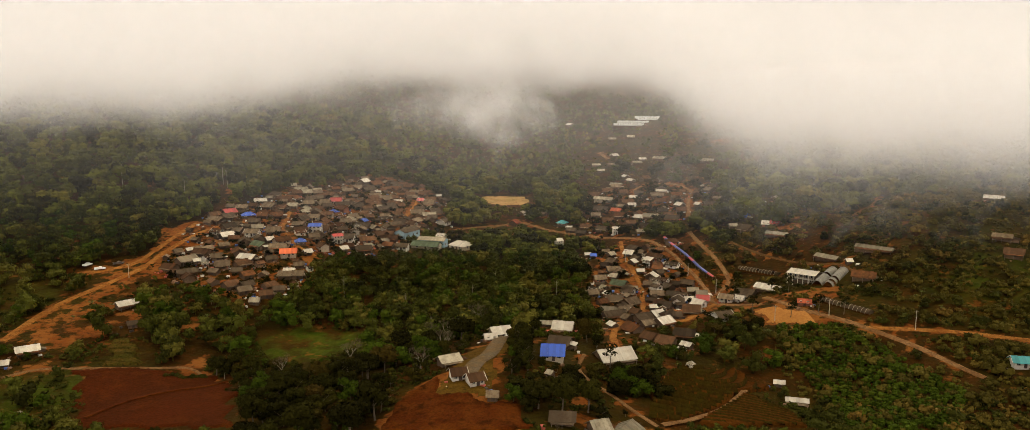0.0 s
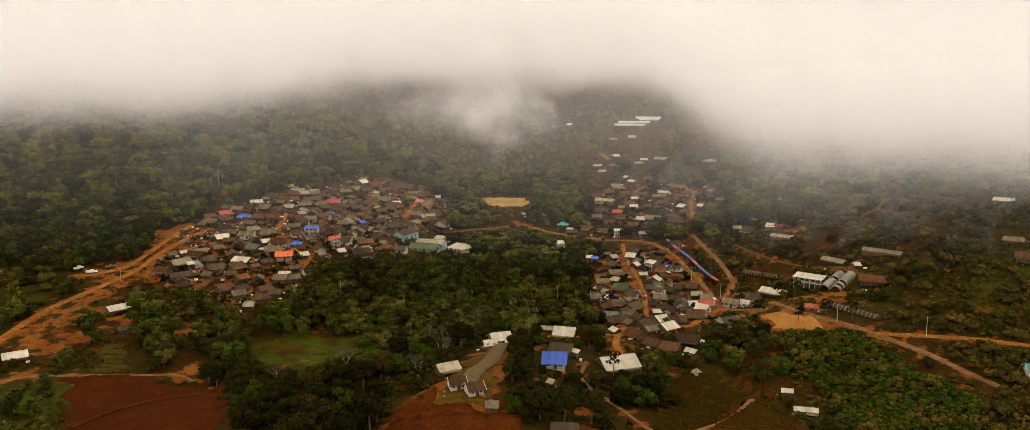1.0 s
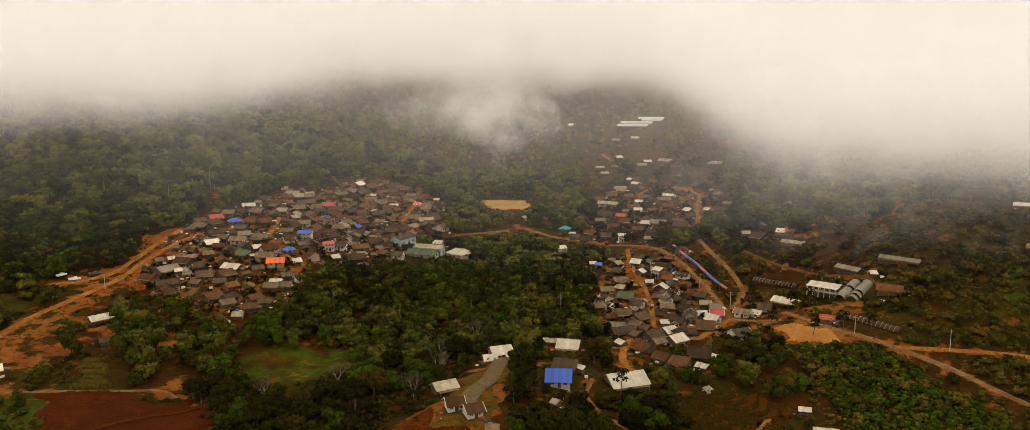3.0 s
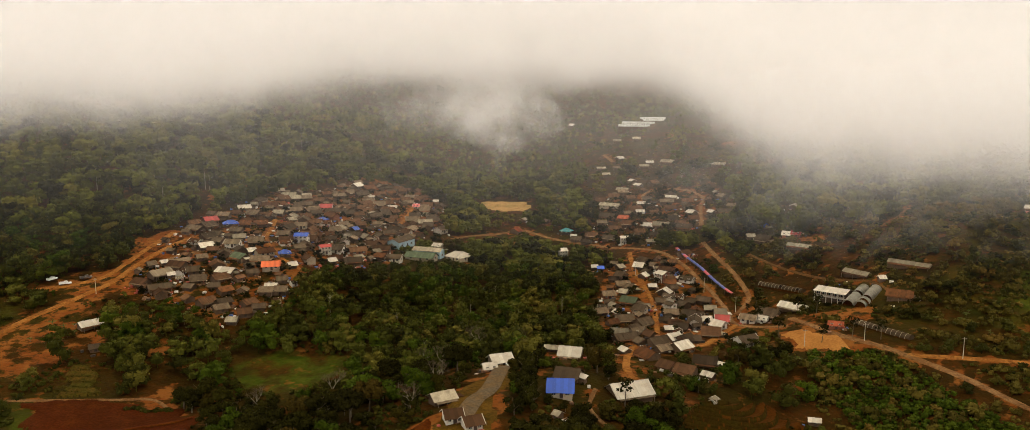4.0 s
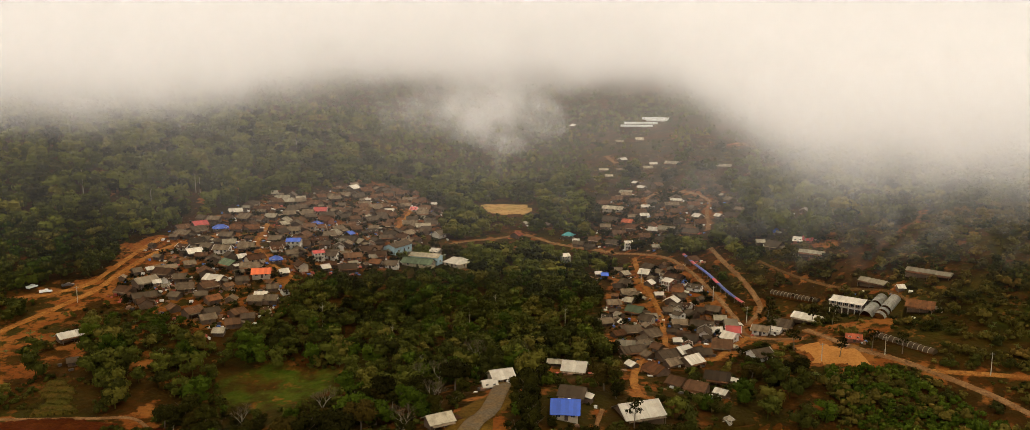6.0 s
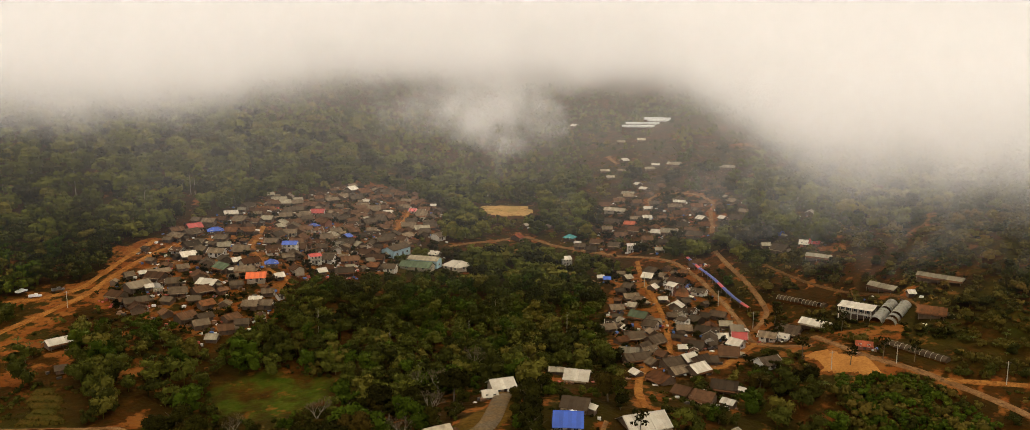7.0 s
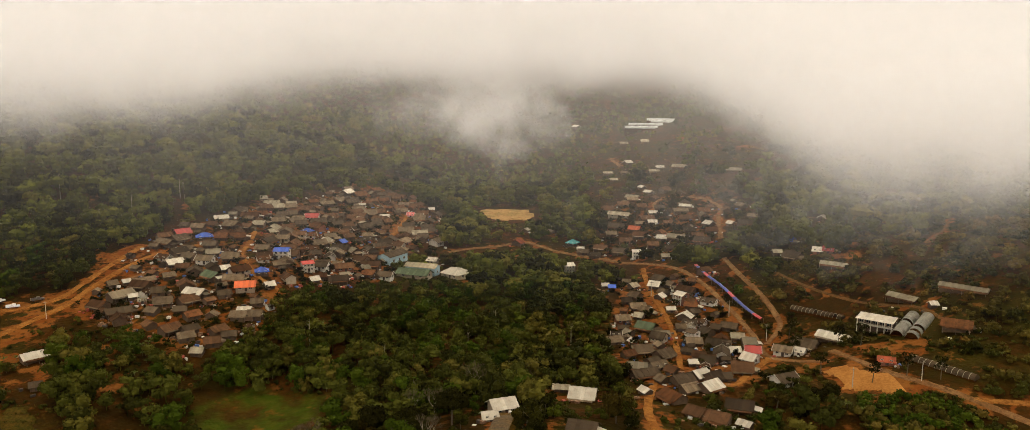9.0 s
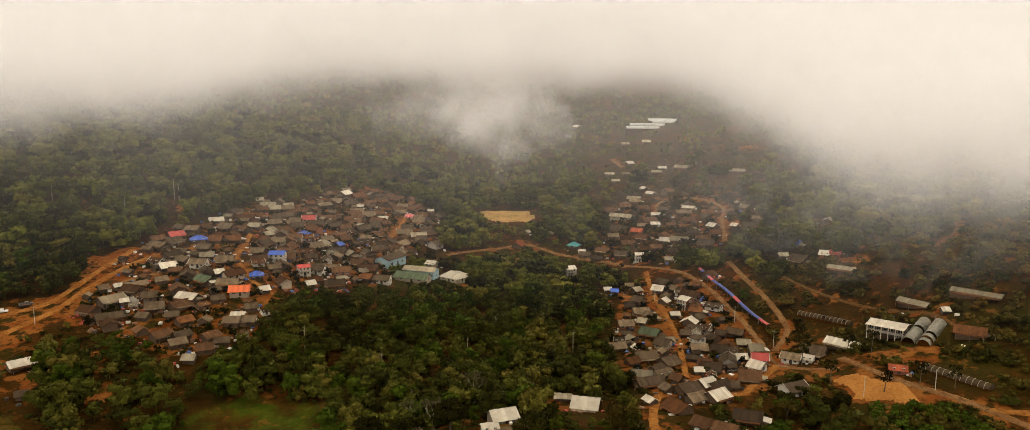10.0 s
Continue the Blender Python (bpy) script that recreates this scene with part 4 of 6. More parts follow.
put_house(47.6, 351.4, 3.5, 4.0, -58, "gable", "grey", "timber")
put_house(53.7, 349.3, 6.5, 5.0, 26, "gable", "slate", "timber")
put_house(60.3, 352.9, 5.0, 5.0, 30, "gable", "white", "timber")
put_house(54.2, 340.4, 5.0, 4.0, 29, "gable", "grey", "timber")
put_house(61.2, 341.7, 6.5, 5.5, 36, "gable", "white", "timber")
put_house(64.5, 349.8, 5.0, 5.5, 36, "gable", "slate", "timber")
put_house(47.7, 332.3, 7.5, 5.5, -62, "gable", "rust", "timber")
put_house(40.1, 339.4, 4.0, 3.0, -62, "gable", "white", "timber")
put_house(68.2, 350.4, 3.5, 4.0, 0, "gable", "slate", "timber")
put_house(67.1, 326.2, 7.5, 5.5, -20, "gable", "slate", "timber")
put_house(65.4, 313.7, 4.0, 3.0, -42, "gable", "white", "timber")
put_house(86.3, 344.8, 7.5, 5.5, 26, "gable", "slate", "white")
put_house(61.9, 291.4, 3.5, 2.5, 62, "gable", "pale", "white")
put_house(58.0, 315.9, 6.5, 5.5, -34, "gable", "brown", "timber")
put_house(52.2, 319.0, 5.0, 5.0, -42, "gable", "brown", "timber")

# plantation side
# the school's dark timber wall colour imitates the shade inside its galleries
put_house(133.7, 385.3, 12.5, 7.0, -40, "school", "white", "timber", "", "two-storey school with a white roof, shade-dark walls behind open galleries, and pale railings")
put_house(116.5, 383.4, 11.0, 4.5, -45, "gable", "white", "timber")
put_house(105.7, 381.8, 8.0, 6.5, -39, "gable", "slate", "timber")
put_house(101.5, 375.2, 3.5, 3.5, -38, "gable", "white", "white")
put_house(122.6, 352.1, 5.0, 3.5, -22, "gable", "brick", "brick")
put_house(133.8, 494.7, 5.0, 5.5, -34, "gable", "blue", "timber")
put_house(124.3, 481.0, 4.0, 3.5, 0, "gable", "pale", "timber")
put_house(128.5, 469.9, 7.0, 6.5, -49, "gable", "slate", "timber")
put_house(140.3, 470.7, 4.0, 4.5, -25, "gable", "white", "brick")
put_house(144.2, 468.0, 4.0, 4.5, -26, "gable", "red", "brick")
put_house(138.9, 446.5, 11.0, 3.0, -37, "gable", "pale", "timber")
put_house(149.4, 400.7, 11.5, 3.5, -56, "gable", "pale", "timber")
put_house(154.5, 387.4, 2.5, 3.0, 0, "gable", "white", "timber")
put_house(153.9, 368.2, 9.0, 5.5, -30, "gable", "rust", "timber")
put_house(167.3, 390.4, 17.0, 3.0, -44, "gable", "pale", "timber")
put_house(241.0, 426.3, 8.5, 3.5, -38, "gable", "white", "timber")
put_house(217.3, 375.0, 7.5, 3.5, -36, "gable", "grey", "timber")
put_house(215.3, 361.6, 7.0, 5.5, -34, "gable", "brown", "timber")
put_house(93.0, 287.9, 3.5, 2.5, -17, "gable", "white", "timber")
put_house(93.8, 271.2, 7.0, 2.5, -16, "gable", "white", "timber")
put_house(177.6, 287.6, 7.0, 4.5, -11, "gable", "teal", "white")
put_house(161.1, 525.0, 6.5, 3.5, 62, "gable", "pale", "timber")

# knoll houses
put_house(12.8, 276.2, 7.0, 8.0, -5, "gable", "blue", "cream")
put_house(16.0, 290.5, 7.0, 6.0, -19, "gable", "slate", "timber")
put_house(19.6, 334.2, 7.5, 7.0, -15, "gable", "white", "timber")
put_house(13.1, 343.2, 5.0, 3.0, -8, "gable", "pale", "timber")
put_house(-5.8, 317.8, 7.0, 6.0, 22, "gable", "white", "cream")
put_house(-9.2, 305.6, 4.0, 4.0, 15, "gable", "white", "cream")
put_house(-21.6, 267.6, 6.5, 4.5, 30, "gable", "pale", "timber")
put_house(-17.6, 253.0, 4.5, 4.5, 17, "gable", "brown", "white")
put_house(-12.2, 249.0, 4.5, 4.5, 23, "gable", "brown", "white")
put_house(-6.6, 240.5, 3.0, 3.5, 0, "gable", "grey", "timber")
put_house(34.5, 286.8, 12.0, 9.0, 20, "gable", "white", "timber")
put_house(13.5, 229.7, 6.5, 5.0, -6, "gable", "slate", "timber")
put_house(23.3, 224.8, 4.5, 7.0, 18, "gable", "pale", "timber")
put_house(30.4, 223.6, 8.0, 6.0, 57, "gable", "pale", "timber")
put_house(11.2, 259.8, 2.0, 2.5, -39, "gable", "pale", "timber")

# ---- the crowded houses between them ----
FOUND = []


LOWER_EDGE = [(-150, 360), (-150, 402), (-126, 412), (-108, 402), (-95, 425), (-60, 455), (-60, 360)]


def fill_houses(poly, step, seed, roofs, turn):
    """Closely set timber houses inside an outline, clear of the lanes and of the houses that stand already."""
    rng = random.Random(seed)
    x0, x1 = min(p[0] for p in poly), max(p[0] for p in poly)
    y0, y1 = min(p[1] for p in poly), max(p[1] for p in poly)
    y = y0
    row = 0
    while y < y1:
        x = x0 + (row % 2) * step * 0.5
        while x < x1:
            px, py = x + rng.uniform(-2.4, 2.4), y + rng.uniform(-2.2, 2.2)
            x += step
            L, W = rng.choice([(6, 4.5), (7, 5), (8, 5), (5, 4), (5.5, 4.5), (9, 4.5), (4, 3), (6.5, 4), (3, 2.5)])
            roof = rng.choice(roofs)
            bend = turn + 24 * math.sin(px / 23.0) + 18 * math.cos(py / 31.0) + rng.uniform(-26, 26)
            if rng.random() < 0.35:
                bend += 90
            sparse = bool(inside(LOWER_EDGE, np.array(px), np.array(py)))
            if rng.random() < (0.6 if sparse else 0.14) or not bool(inside(poly, np.array(px), np.array(py))):
                continue
            if any(abs(px - a) < (L + c) * 0.46 and abs(py - b) < (W + d) * 0.5 + 0.3 for a, b, c, d in FOOTPRINTS):
                continue
            if any(float(near_line([tuple(q) for q in line], np.array(px), np.array(py))) < wide / 2 + W / 2 + 0.4 for wide, line in ROAD_LINES.values()):
                continue
            FOUND.append((px, py, L, W, bend, roof))
            FOOTPRINTS.append((px, py, L, W))
        y += step * 0.92
        row += 1


fill_houses(WEST_VILLAGE, 6.6, 4, ["slate"] * 5 + ["brown"] * 7 + ["grey"] * 5 + ["rust"] * 2 + ["pale"], 6)
fill_houses(HAMLET, 6.2, 5, ["slate"] * 5 + ["brown"] * 3 + ["grey"] * 4 + ["pale", "pale", "rust"], -25)
fill_houses(UPPER_HAMLET, 18.0, 6, ["slate"] * 3 + ["brown"] * 3 + ["grey"] * 2 + ["pale", "rust"], -5)
FOUND.sort(key=lambda q: q[1])
for px, py, L, W, bend, roof in FOUND[:190]:
    kind = random.Random(f"{px:.1f}").random()
    put_house(px, py, L, W, round(bend), "gable", roof, "white" if kind < 0.1 else "cream" if kind < 0.2 else "brick" if kind < 0.24 else "timber")


def packed_houses(places):
    """The rest of the crowded roofs, too small and close to pick apart, as one mesh."""
    names = ["timber"] + sorted({q[5] for q in places})
    verts, faces, slots = [], [], []
    for px, py, L, W, bend, roof in places:
        m = Matrix.Translation((px, py, level(px, py))) @ Matrix.Rotation(radians(bend), 4, "Z")
        r = random.Random(f"{px:.2f}")
        rise, h = W * r.uniform(0.22, 0.33), r.uniform(1.3, 2.2)
        bits = [(gable_walls(L, W, h, rise), 0), (gable_roof(L, W, h, rise, 0.9, r), names.index(roof))]
        if r.random() < 0.6:  # a lean-to at one side
            side, w = r.choice((-1, 1)), r.uniform(1.4, 2.4)
            y0, y1 = side * (W / 2 + 0.6), side * (W / 2 + 0.6 + w)
            lo, hi = (y1, y0) if side < 0 else (y0, y1)
            za, zb = (h - 0.75, h - 0.3) if side < 0 else (h - 0.3, h - 0.75)
            k = r.uniform(0.3, 0.5)
            bits.append((Solid().slab((-L * k, lo, za), (L * k, lo, za), (L * k, hi, zb), (-L * k, hi, zb), 0.08), r.randrange(1, len(names))))
        for solid, slot in bits:
            k = len(verts)
            verts += [tuple(m @ Vector(v)) for v in solid.v]
            faces += [tuple(k + i for i in f) for f in solid.f]
            slots += [slot] * len(solid.f)
    me = mesh_of("crowded_houses", verts, faces, [WALLS["timber"]] + [ROOFS[n] for n in names[1:]])
    me.polygons.foreach_set("material_index", slots)
    return tagged(new("crowded_houses", me), "closely packed low houses with dark weathered roofs", "houses", kind="stuff")


packed_houses(FOUND[190:])


def clutter(places, count):
    """Odds and ends about the yards: tanks, sacks, washing, stacked timber and sheets."""
    rng = random.Random(31)
    mats = [plain("pale_clutter", (0.50, 0.46, 0.38), (0.30, 0.25, 0.18)), plain("blue_clutter", (0.05, 0.10, 0.26), (0.05, 0.07, 0.14)), plain("timber_clutter", (0.17, 0.085, 0.04), (0.09, 0.05, 0.025)), plain("dark_clutter", (0.04, 0.03, 0.022), (0.07, 0.045, 0.03)), plain("red_clutter", (0.30, 0.06, 0.035), (0.18, 0.04, 0.03))]
    verts, faces, slots = [], [], []
    for _ in range(count):
        a, b, L, W = rng.choice(places)
        x = a + rng.choice((-1, 1)) * rng.uniform(0.3, 0.5 + 3.0 / L) * L
        y = b - rng.uniform(0.2, 0.5 + 3.0 / W) * W
        u, v, w = rng.uniform(0.25, 0.9), rng.uniform(0.25, 0.7), rng.uniform(0.2, 0.9)
        m = Matrix.Translation((x, y, level(x, y))) @ Matrix.Rotation(rng.uniform(0, 3), 4, "Z")
        s = Solid().box(-u, u, -v, v, -0.4, w)
        k = len(verts)
        verts += [tuple(m @ Vector(p)) for p in s.v]
        faces += [tuple(k + i for i in f) for f in s.f]
        slots += [rng.choice((0, 0, 1, 2, 2, 2, 3, 3, 4))] * len(s.f)
    me = mesh_of("yard_clutter", verts, faces, mats)
    me.polygons.foreach_set("material_index", slots)
    return tagged(new("yard_clutter", me), "sacks, tanks, stacked timber and sheets in the yards", "clutter", kind="stuff")


clutter([q for q in FOOTPRINTS if q[2] < 12 and q[1] < 640], 1700)

# ---- greenhouses, awnings, vehicles, poles ----
def make_tunnel(x0, y0, x1, y1, wide, tall, film, label, gaps=0.0, group="greenhouses", terrace=False):
    """An arched growing tunnel: bent ribs with film between them; gaps: share of the bays whose film is torn away."""
    rng = random.Random(f"{x0}{y0}")
    L = math.hypot(x1 - x0, y1 - y0)
    root = new("greenhouse")
    n = max(4, round(L / 1.8))
    arc = [(wide / 2 * math.cos(a), tall * math.sin(a)) for a in [math.pi * i / 8 for i in range(9)]]

    def shell(xa, xb, grow, thick):
        s = Solid()
        pts = [(x, u * (1 + grow), h * (1 + grow)) for x in (xa, xb) for u, h in arc] + [(x, u * (1 + grow - thick), h * (1 + grow - thick)) for x in (xa, xb) for u, h in arc]
        f = [(i, i + 1, 10 + i, 9 + i) for i in range(8)] + [(18 + i + 1, 18 + i, 27 + i, 27 + i + 1) for i in range(8)]
        f += [(i + 1, i, 18 + i, 19 + i) for i in range(8)] + [(9 + i, 10 + i, 28 + i, 27 + i) for i in range(8)]
        return s.add(pts, f)

    for i in range(n):
        xa, xb = -L / 2 + L * i / n, -L / 2 + L * (i + 1) / n
        part("rib", shell(xa - 0.07, xa + 0.07, 0.04, 0.06), M_RIB, root)
        if rng.random() >= gaps:
            part("film", shell(xa + 0.1, xb - 0.1, rng.uniform(-0.02, 0.02), 0.02), film, root)
    part("end_wall", Solid().add([(L / 2, u, h) for u, h in arc] + [(L / 2 + 0.06, u, h) for u, h in arc], [tuple(range(8, -1, -1)), tuple(range(9, 18))]), film, root)
    part("floor_bed", Solid().box(-L / 2, L / 2, -wide / 2, wide / 2, -9 if terrace else -1.2, 0.12), M_TERRACE, root)
    cx, cy = (x0 + x1) / 2, (y0 + y1) / 2
    za, zb = level(x0, y0), level(x1, y1)
    if terrace:
        za = zb = max(za, zb) - 1.0
    root.matrix_world = Matrix.Translation((cx, cy, (za + zb) / 2 + 0.15)) @ Matrix.Rotation(math.atan2(y1 - y0, x1 - x0), 4, "Z") @ Matrix.Rotation(-math.atan2(zb - za, L), 4, "Y")
    FOOTPRINTS.append((cx, cy, abs(x1 - x0) + wide, abs(y1 - y0) + wide))
    return tagged(root, label, "greenhouse", group)


make_tunnel(135, 373, 147, 386, 4.6, 2.3, M_FILM, "arched greenhouse with dusty grey plastic film", 0.08)
make_tunnel(138, 368, 150, 381, 4.6, 2.3, M_FILM, "arched greenhouse with dusty grey plastic film", 0.08)
make_tunnel(131, 353, 144, 335, 3.4, 1.7, M_NET, "long low tunnel of brown netting on pale ribs", 0.08)
make_tunnel(113, 420, 127, 402, 3.4, 1.6, M_NET, "long low tunnel of brown netting on pale ribs", 0.08)
for gx, gy, ga, gb in ((138, 992, 166, 989), (137, 972, 165, 969), (136, 953, 158, 950), (112, 942, 146, 938), (106, 924, 138, 920)):
    make_tunnel(gx, gy, ga, gb, 5, 2.4, M_FILM_FAR, "long white greenhouse on the misty far slope", 0.0, "greenhouses", True)


def make_awning(x0, y0, x1, y1, material, label):
    """A market awning beside the road: a sagging tarpaulin on four poles."""
    root = new("awning")
    a = Vector((x0, y0, level(x0, y0)))
    b = Vector((x1, y1, level(x1, y1)))
    d = b - a
    side = Vector((d.y, -d.x, 0)).normalized()
    s = Solid()
    grid = [(u, v) for u in (0, 0.33, 0.66, 1.0) for v in (-0.9, -0.3, 0.3, 0.9)]
    top = [a + d * u + side * v + Vector((0, 0, 2.6 - 0.5 * abs(v) - 0.5 * u * (1 - u))) for u, v in grid]
    low = [p - Vector((0, 0, 0.05)) for p in top]
    f = [(4 * i + j, 4 * i + j + 1, 4 * i + j + 5, 4 * i + j + 4) for i in range(3) for j in range(3)]
    s.add(top + low, [q[::-1] for q in f] + [tuple(16 + k for k in q) for q in f])
    part("tarpaulin", s, material, root)
    for u in (0.02, 0.98):
        for v in (-0.8, 0.8):
            p = a + d * u + side * v
            part("pole", Solid().rod((p.x, p.y, p.z - 0.8), (p.x, p.y, p.z + 2.25), 0.05, 0.04, 4), M_POST, root)
    FOOTPRINTS.append(((x0 + x1) / 2, (y0 + y1) / 2, 3.0, 5.5))
    return tagged(root, label, "awning", "awnings along the road")


AWNING_LINE = smoothed([(86, 484), (88, 464), (92, 442), (95, 428), (99, 415)], 4.6)
for i in range(len(AWNING_LINE) - 1):
    red = i in (0, 3, 8, 12, 13)
    make_awning(*AWNING_LINE[i], *AWNING_LINE[i + 1], M_TARP_RED if red else M_TARP_BLUE, ("red" if red else "dark blue") + " tarpaulin awning on poles beside the dirt road")


def make_truck(x, y, yaw, paint, label):
    root = new("pickup_truck")
    s = Solid().box(-2.5, 2.5, -0.85, 0.85, 0.45, 0.95)
    s.add([(-0.5, -0.8, 0.95), (1.4, -0.8, 0.95), (1.4, 0.8, 0.95), (-0.5, 0.8, 0.95), (-0.3, -0.68, 1.65), (0.9, -0.68, 1.65), (0.9, 0.68, 1.65), (-0.3, 0.68, 1.65)],
          [(4, 5, 6, 7), (0, 1, 5, 4), (1, 2, 6, 5), (2, 3, 7, 6), (3, 0, 4, 7)])
    s.box(-2.5, -0.5, -0.85, -0.75, 0.95, 1.3).box(-2.5, -0.5, 0.75, 0.85, 0.95, 1.3).box(-2.5, -2.4, -0.75, 0.75, 0.95, 1.3)
    part("body", s, paint, root)
    part("windscreen", Solid().add([(1.33, -0.7, 1.05), (1.33, 0.7, 1.05), (0.97, 0.6, 1.6), (0.97, -0.6, 1.6)], [(0, 1, 2, 3)]), M_GLASS, root)
    for wx in (-1.6, 1.6):
        for wy in (-0.85, 0.67):
            part("wheel", Solid().rod((wx, wy, 0.36), (wx, wy + 0.18, 0.36), 0.36, 0.36, 10), M_TYRE, root)
    root.matrix_world = Matrix.Translation((x, y, level(x, y) + 0.25)) @ Matrix.Rotation(radians(yaw), 4, "Z")
    return tagged(root, label, "pickup truck", "parked vehicles")


M_TYRE = plain("tyre", (0.02, 0.02, 0.02), (0.05, 0.035, 0.025), 0.9)
M_PAINT = plain("white_car_paint", (0.62, 0.60, 0.56), (0.42, 0.36, 0.28), 0.35)
M_PAINT_DARK = plain("dark_car_paint", (0.07, 0.06, 0.055), (0.12, 0.08, 0.05), 0.35)
make_truck(-202, 407, 30, M_PAINT, "white pickup truck parked on bare earth")
make_truck(-210, 411, 75, M_PAINT, "white pickup truck parked under a bank")
make_truck(-196, 414, 40, M_PAINT_DARK, "dark pickup truck on the upper track")
make_truck(66, 378, 95, M_PAINT, "white pickup truck in the hamlet lane")
make_truck(14, 283, 35, M_PAINT, "white pickup truck beside the blue-roofed house")


def make_pole(x, y, tall, arm=True):
    root = new("utility_pole")
    part("pole", Solid().rod((0, 0, -0.8), (0, 0, tall), 0.14, 0.09, 6), M_CONCRETE, root)
    if arm:
        part("crossarm", Solid().box(-0.9, 0.9, -0.06, 0.06, tall - 0.6, tall - 0.45), M_POST, root)
    root.matrix_world = Matrix.Translation((x, y, level(x, y)))
    return tagged(root, "grey concrete utility pole beside the road", "utility pole", "utility poles")


for px, py, ph in ((154, 318, 8), (106, 338, 7), (-152, 250, 7), (96, 398, 7), (88, 425, 7), (60, 455, 7), (-184, 398, 7), (128, 338, 7)):
    make_pole(px, py, ph)

# ---- trees, scrub and crops ----
def lobe_shells(rng, centres, radii, rings, spokes, flat):
    """Lumpy shells of leaf clumps that fill the lobes of a crown, open below."""
    out = []
    for c, r in zip(centres, radii):
        th = np.linspace(0.06, 0.66 * np.pi, rings + 1)[:, None]
        ph = np.linspace(0, 2 * np.pi, spokes + 1)[None, :] + rng.uniform(0, 6)
        rr = r * rng.uniform(0.72, 1.08, (rings + 1, spokes + 1))
        rr[:, -1] = rr[:, 0]
        v = np.stack([rr * np.sin(th) * np.cos(ph), rr * np.sin(th) * np.sin(ph), rr * np.cos(th) * flat + 0 * ph], -1) + c
        out.append(np.stack([v[:-1, :-1], v[1:, :-1], v[1:, 1:], v[:-1, 1:]], 2).reshape(-1, 4, 3))
    return np.concatenate(out)


def leaf_cloud(rng, radius, tall, count, size, lobes, flat=0.75, rings=0, spokes=7, fill=0.82):
    """A crown of leaf sprays on uneven, filled lobes, as arrays: verts (n, 4, 3) round the crown's foot."""
    ang = rng.uniform(0, 2 * np.pi, lobes)
    dist = radius * 0.62 * np.sqrt(rng.uniform(0.05, 1, lobes))
    lc = np.stack([np.cos(ang) * dist, np.sin(ang) * dist, tall * rng.uniform(0.12, 0.82, lobes)], 1)
    lr = radius * rng.uniform(0.3, 0.55, lobes)
    pick = rng.choice(lobes, count, p=lr**2 / (lr**2).sum())
    d = rng.normal(size=(count, 3))
    d /= np.linalg.norm(d, axis=1)[:, None]
    d[:, 2] = np.where(d[:, 2] < -0.35, -d[:, 2], d[:, 2])
    c = lc[pick] + d * (lr[pick] * rng.uniform(0.72, 1.08, count))[:, None] * np.array([1, 1, flat])
    n = d + 0.55 * rng.normal(size=(count, 3))
    n /= np.linalg.norm(n, axis=1)[:, None]
    u = np.cross(n, rng.normal(size=(count, 3)))
    u /= np.linalg.norm(u, axis=1)[:, None]
    w = np.cross(n, u)
    s = size * rng.uniform(0.6, 1.3, count)[:, None]
    droop = np.array([0, 0, -0.25]) * s
    q = np.stack([c - u * s * 0.5, c - w * s * 0.33, c + u * s * 0.62 + droop, c + w * s * 0.36], 1)
    if rings:
        q = np.concatenate([q, lobe_shells(rng, lc, lr * fill, rings, spokes, flat)])
    return q


def quads_mesh(name, q, material, tint=None):
    me = quads_of(name, q.reshape(-1, 3), np.arange(len(q) * 4).reshape(-1, 4), material)
    set_attribute(me, "tint", np.zeros(len(q) * 4) if tint is None else np.repeat(tint, 4))
    return me


def trunk_solid(rng, tall, r, crown_r, limbs=4):
    s = Solid()
    lean = (rng.uniform(-0.4, 0.4), rng.uniform(-0.4, 0.4))
    mid = (lean[0], lean[1], tall * 0.5)
    top = (lean[0] * 2, lean[1] * 2, tall)
    s.rod((0, 0, -0.6), mid, r, r * 0.75)
    s.rod(mid, top, r * 0.75, r * 0.4)
    for i in range(limbs):
        a = 2 * math.pi * (i + rng.uniform(0, 0.6)) / limbs
        k = rng.uniform(0.55, 0.95)
        foot = (lean[0] * 2 * k, lean[1] * 2 * k, tall * k)
        s.rod(foot, (foot[0] + math.cos(a) * crown_r * 0.6, foot[1] + math.sin(a) * crown_r * 0.6, foot[2] + crown_r * rng.uniform(0.4, 0.7)), r * 0.4, r * 0.12, 4)
    return s


def make_tree(seed, radius, tall, trunk, leaves, bark, count, size, label, group):
    rng = np.random.default_rng(seed)
    root = new("tree")
    part("trunk", trunk_solid(rng, trunk + tall * 0.5, 0.07 + radius * 0.045, radius), bark, root)
    q = leaf_cloud(rng, radius, tall, count, size, 7 + seed % 4, 0.75, 3 if count > 300 else 0, 8)
    q[..., 2] += trunk
    part("crown", quads_mesh("crown", q, leaves), None, root)
    return tagged(root, label, "tree", group)


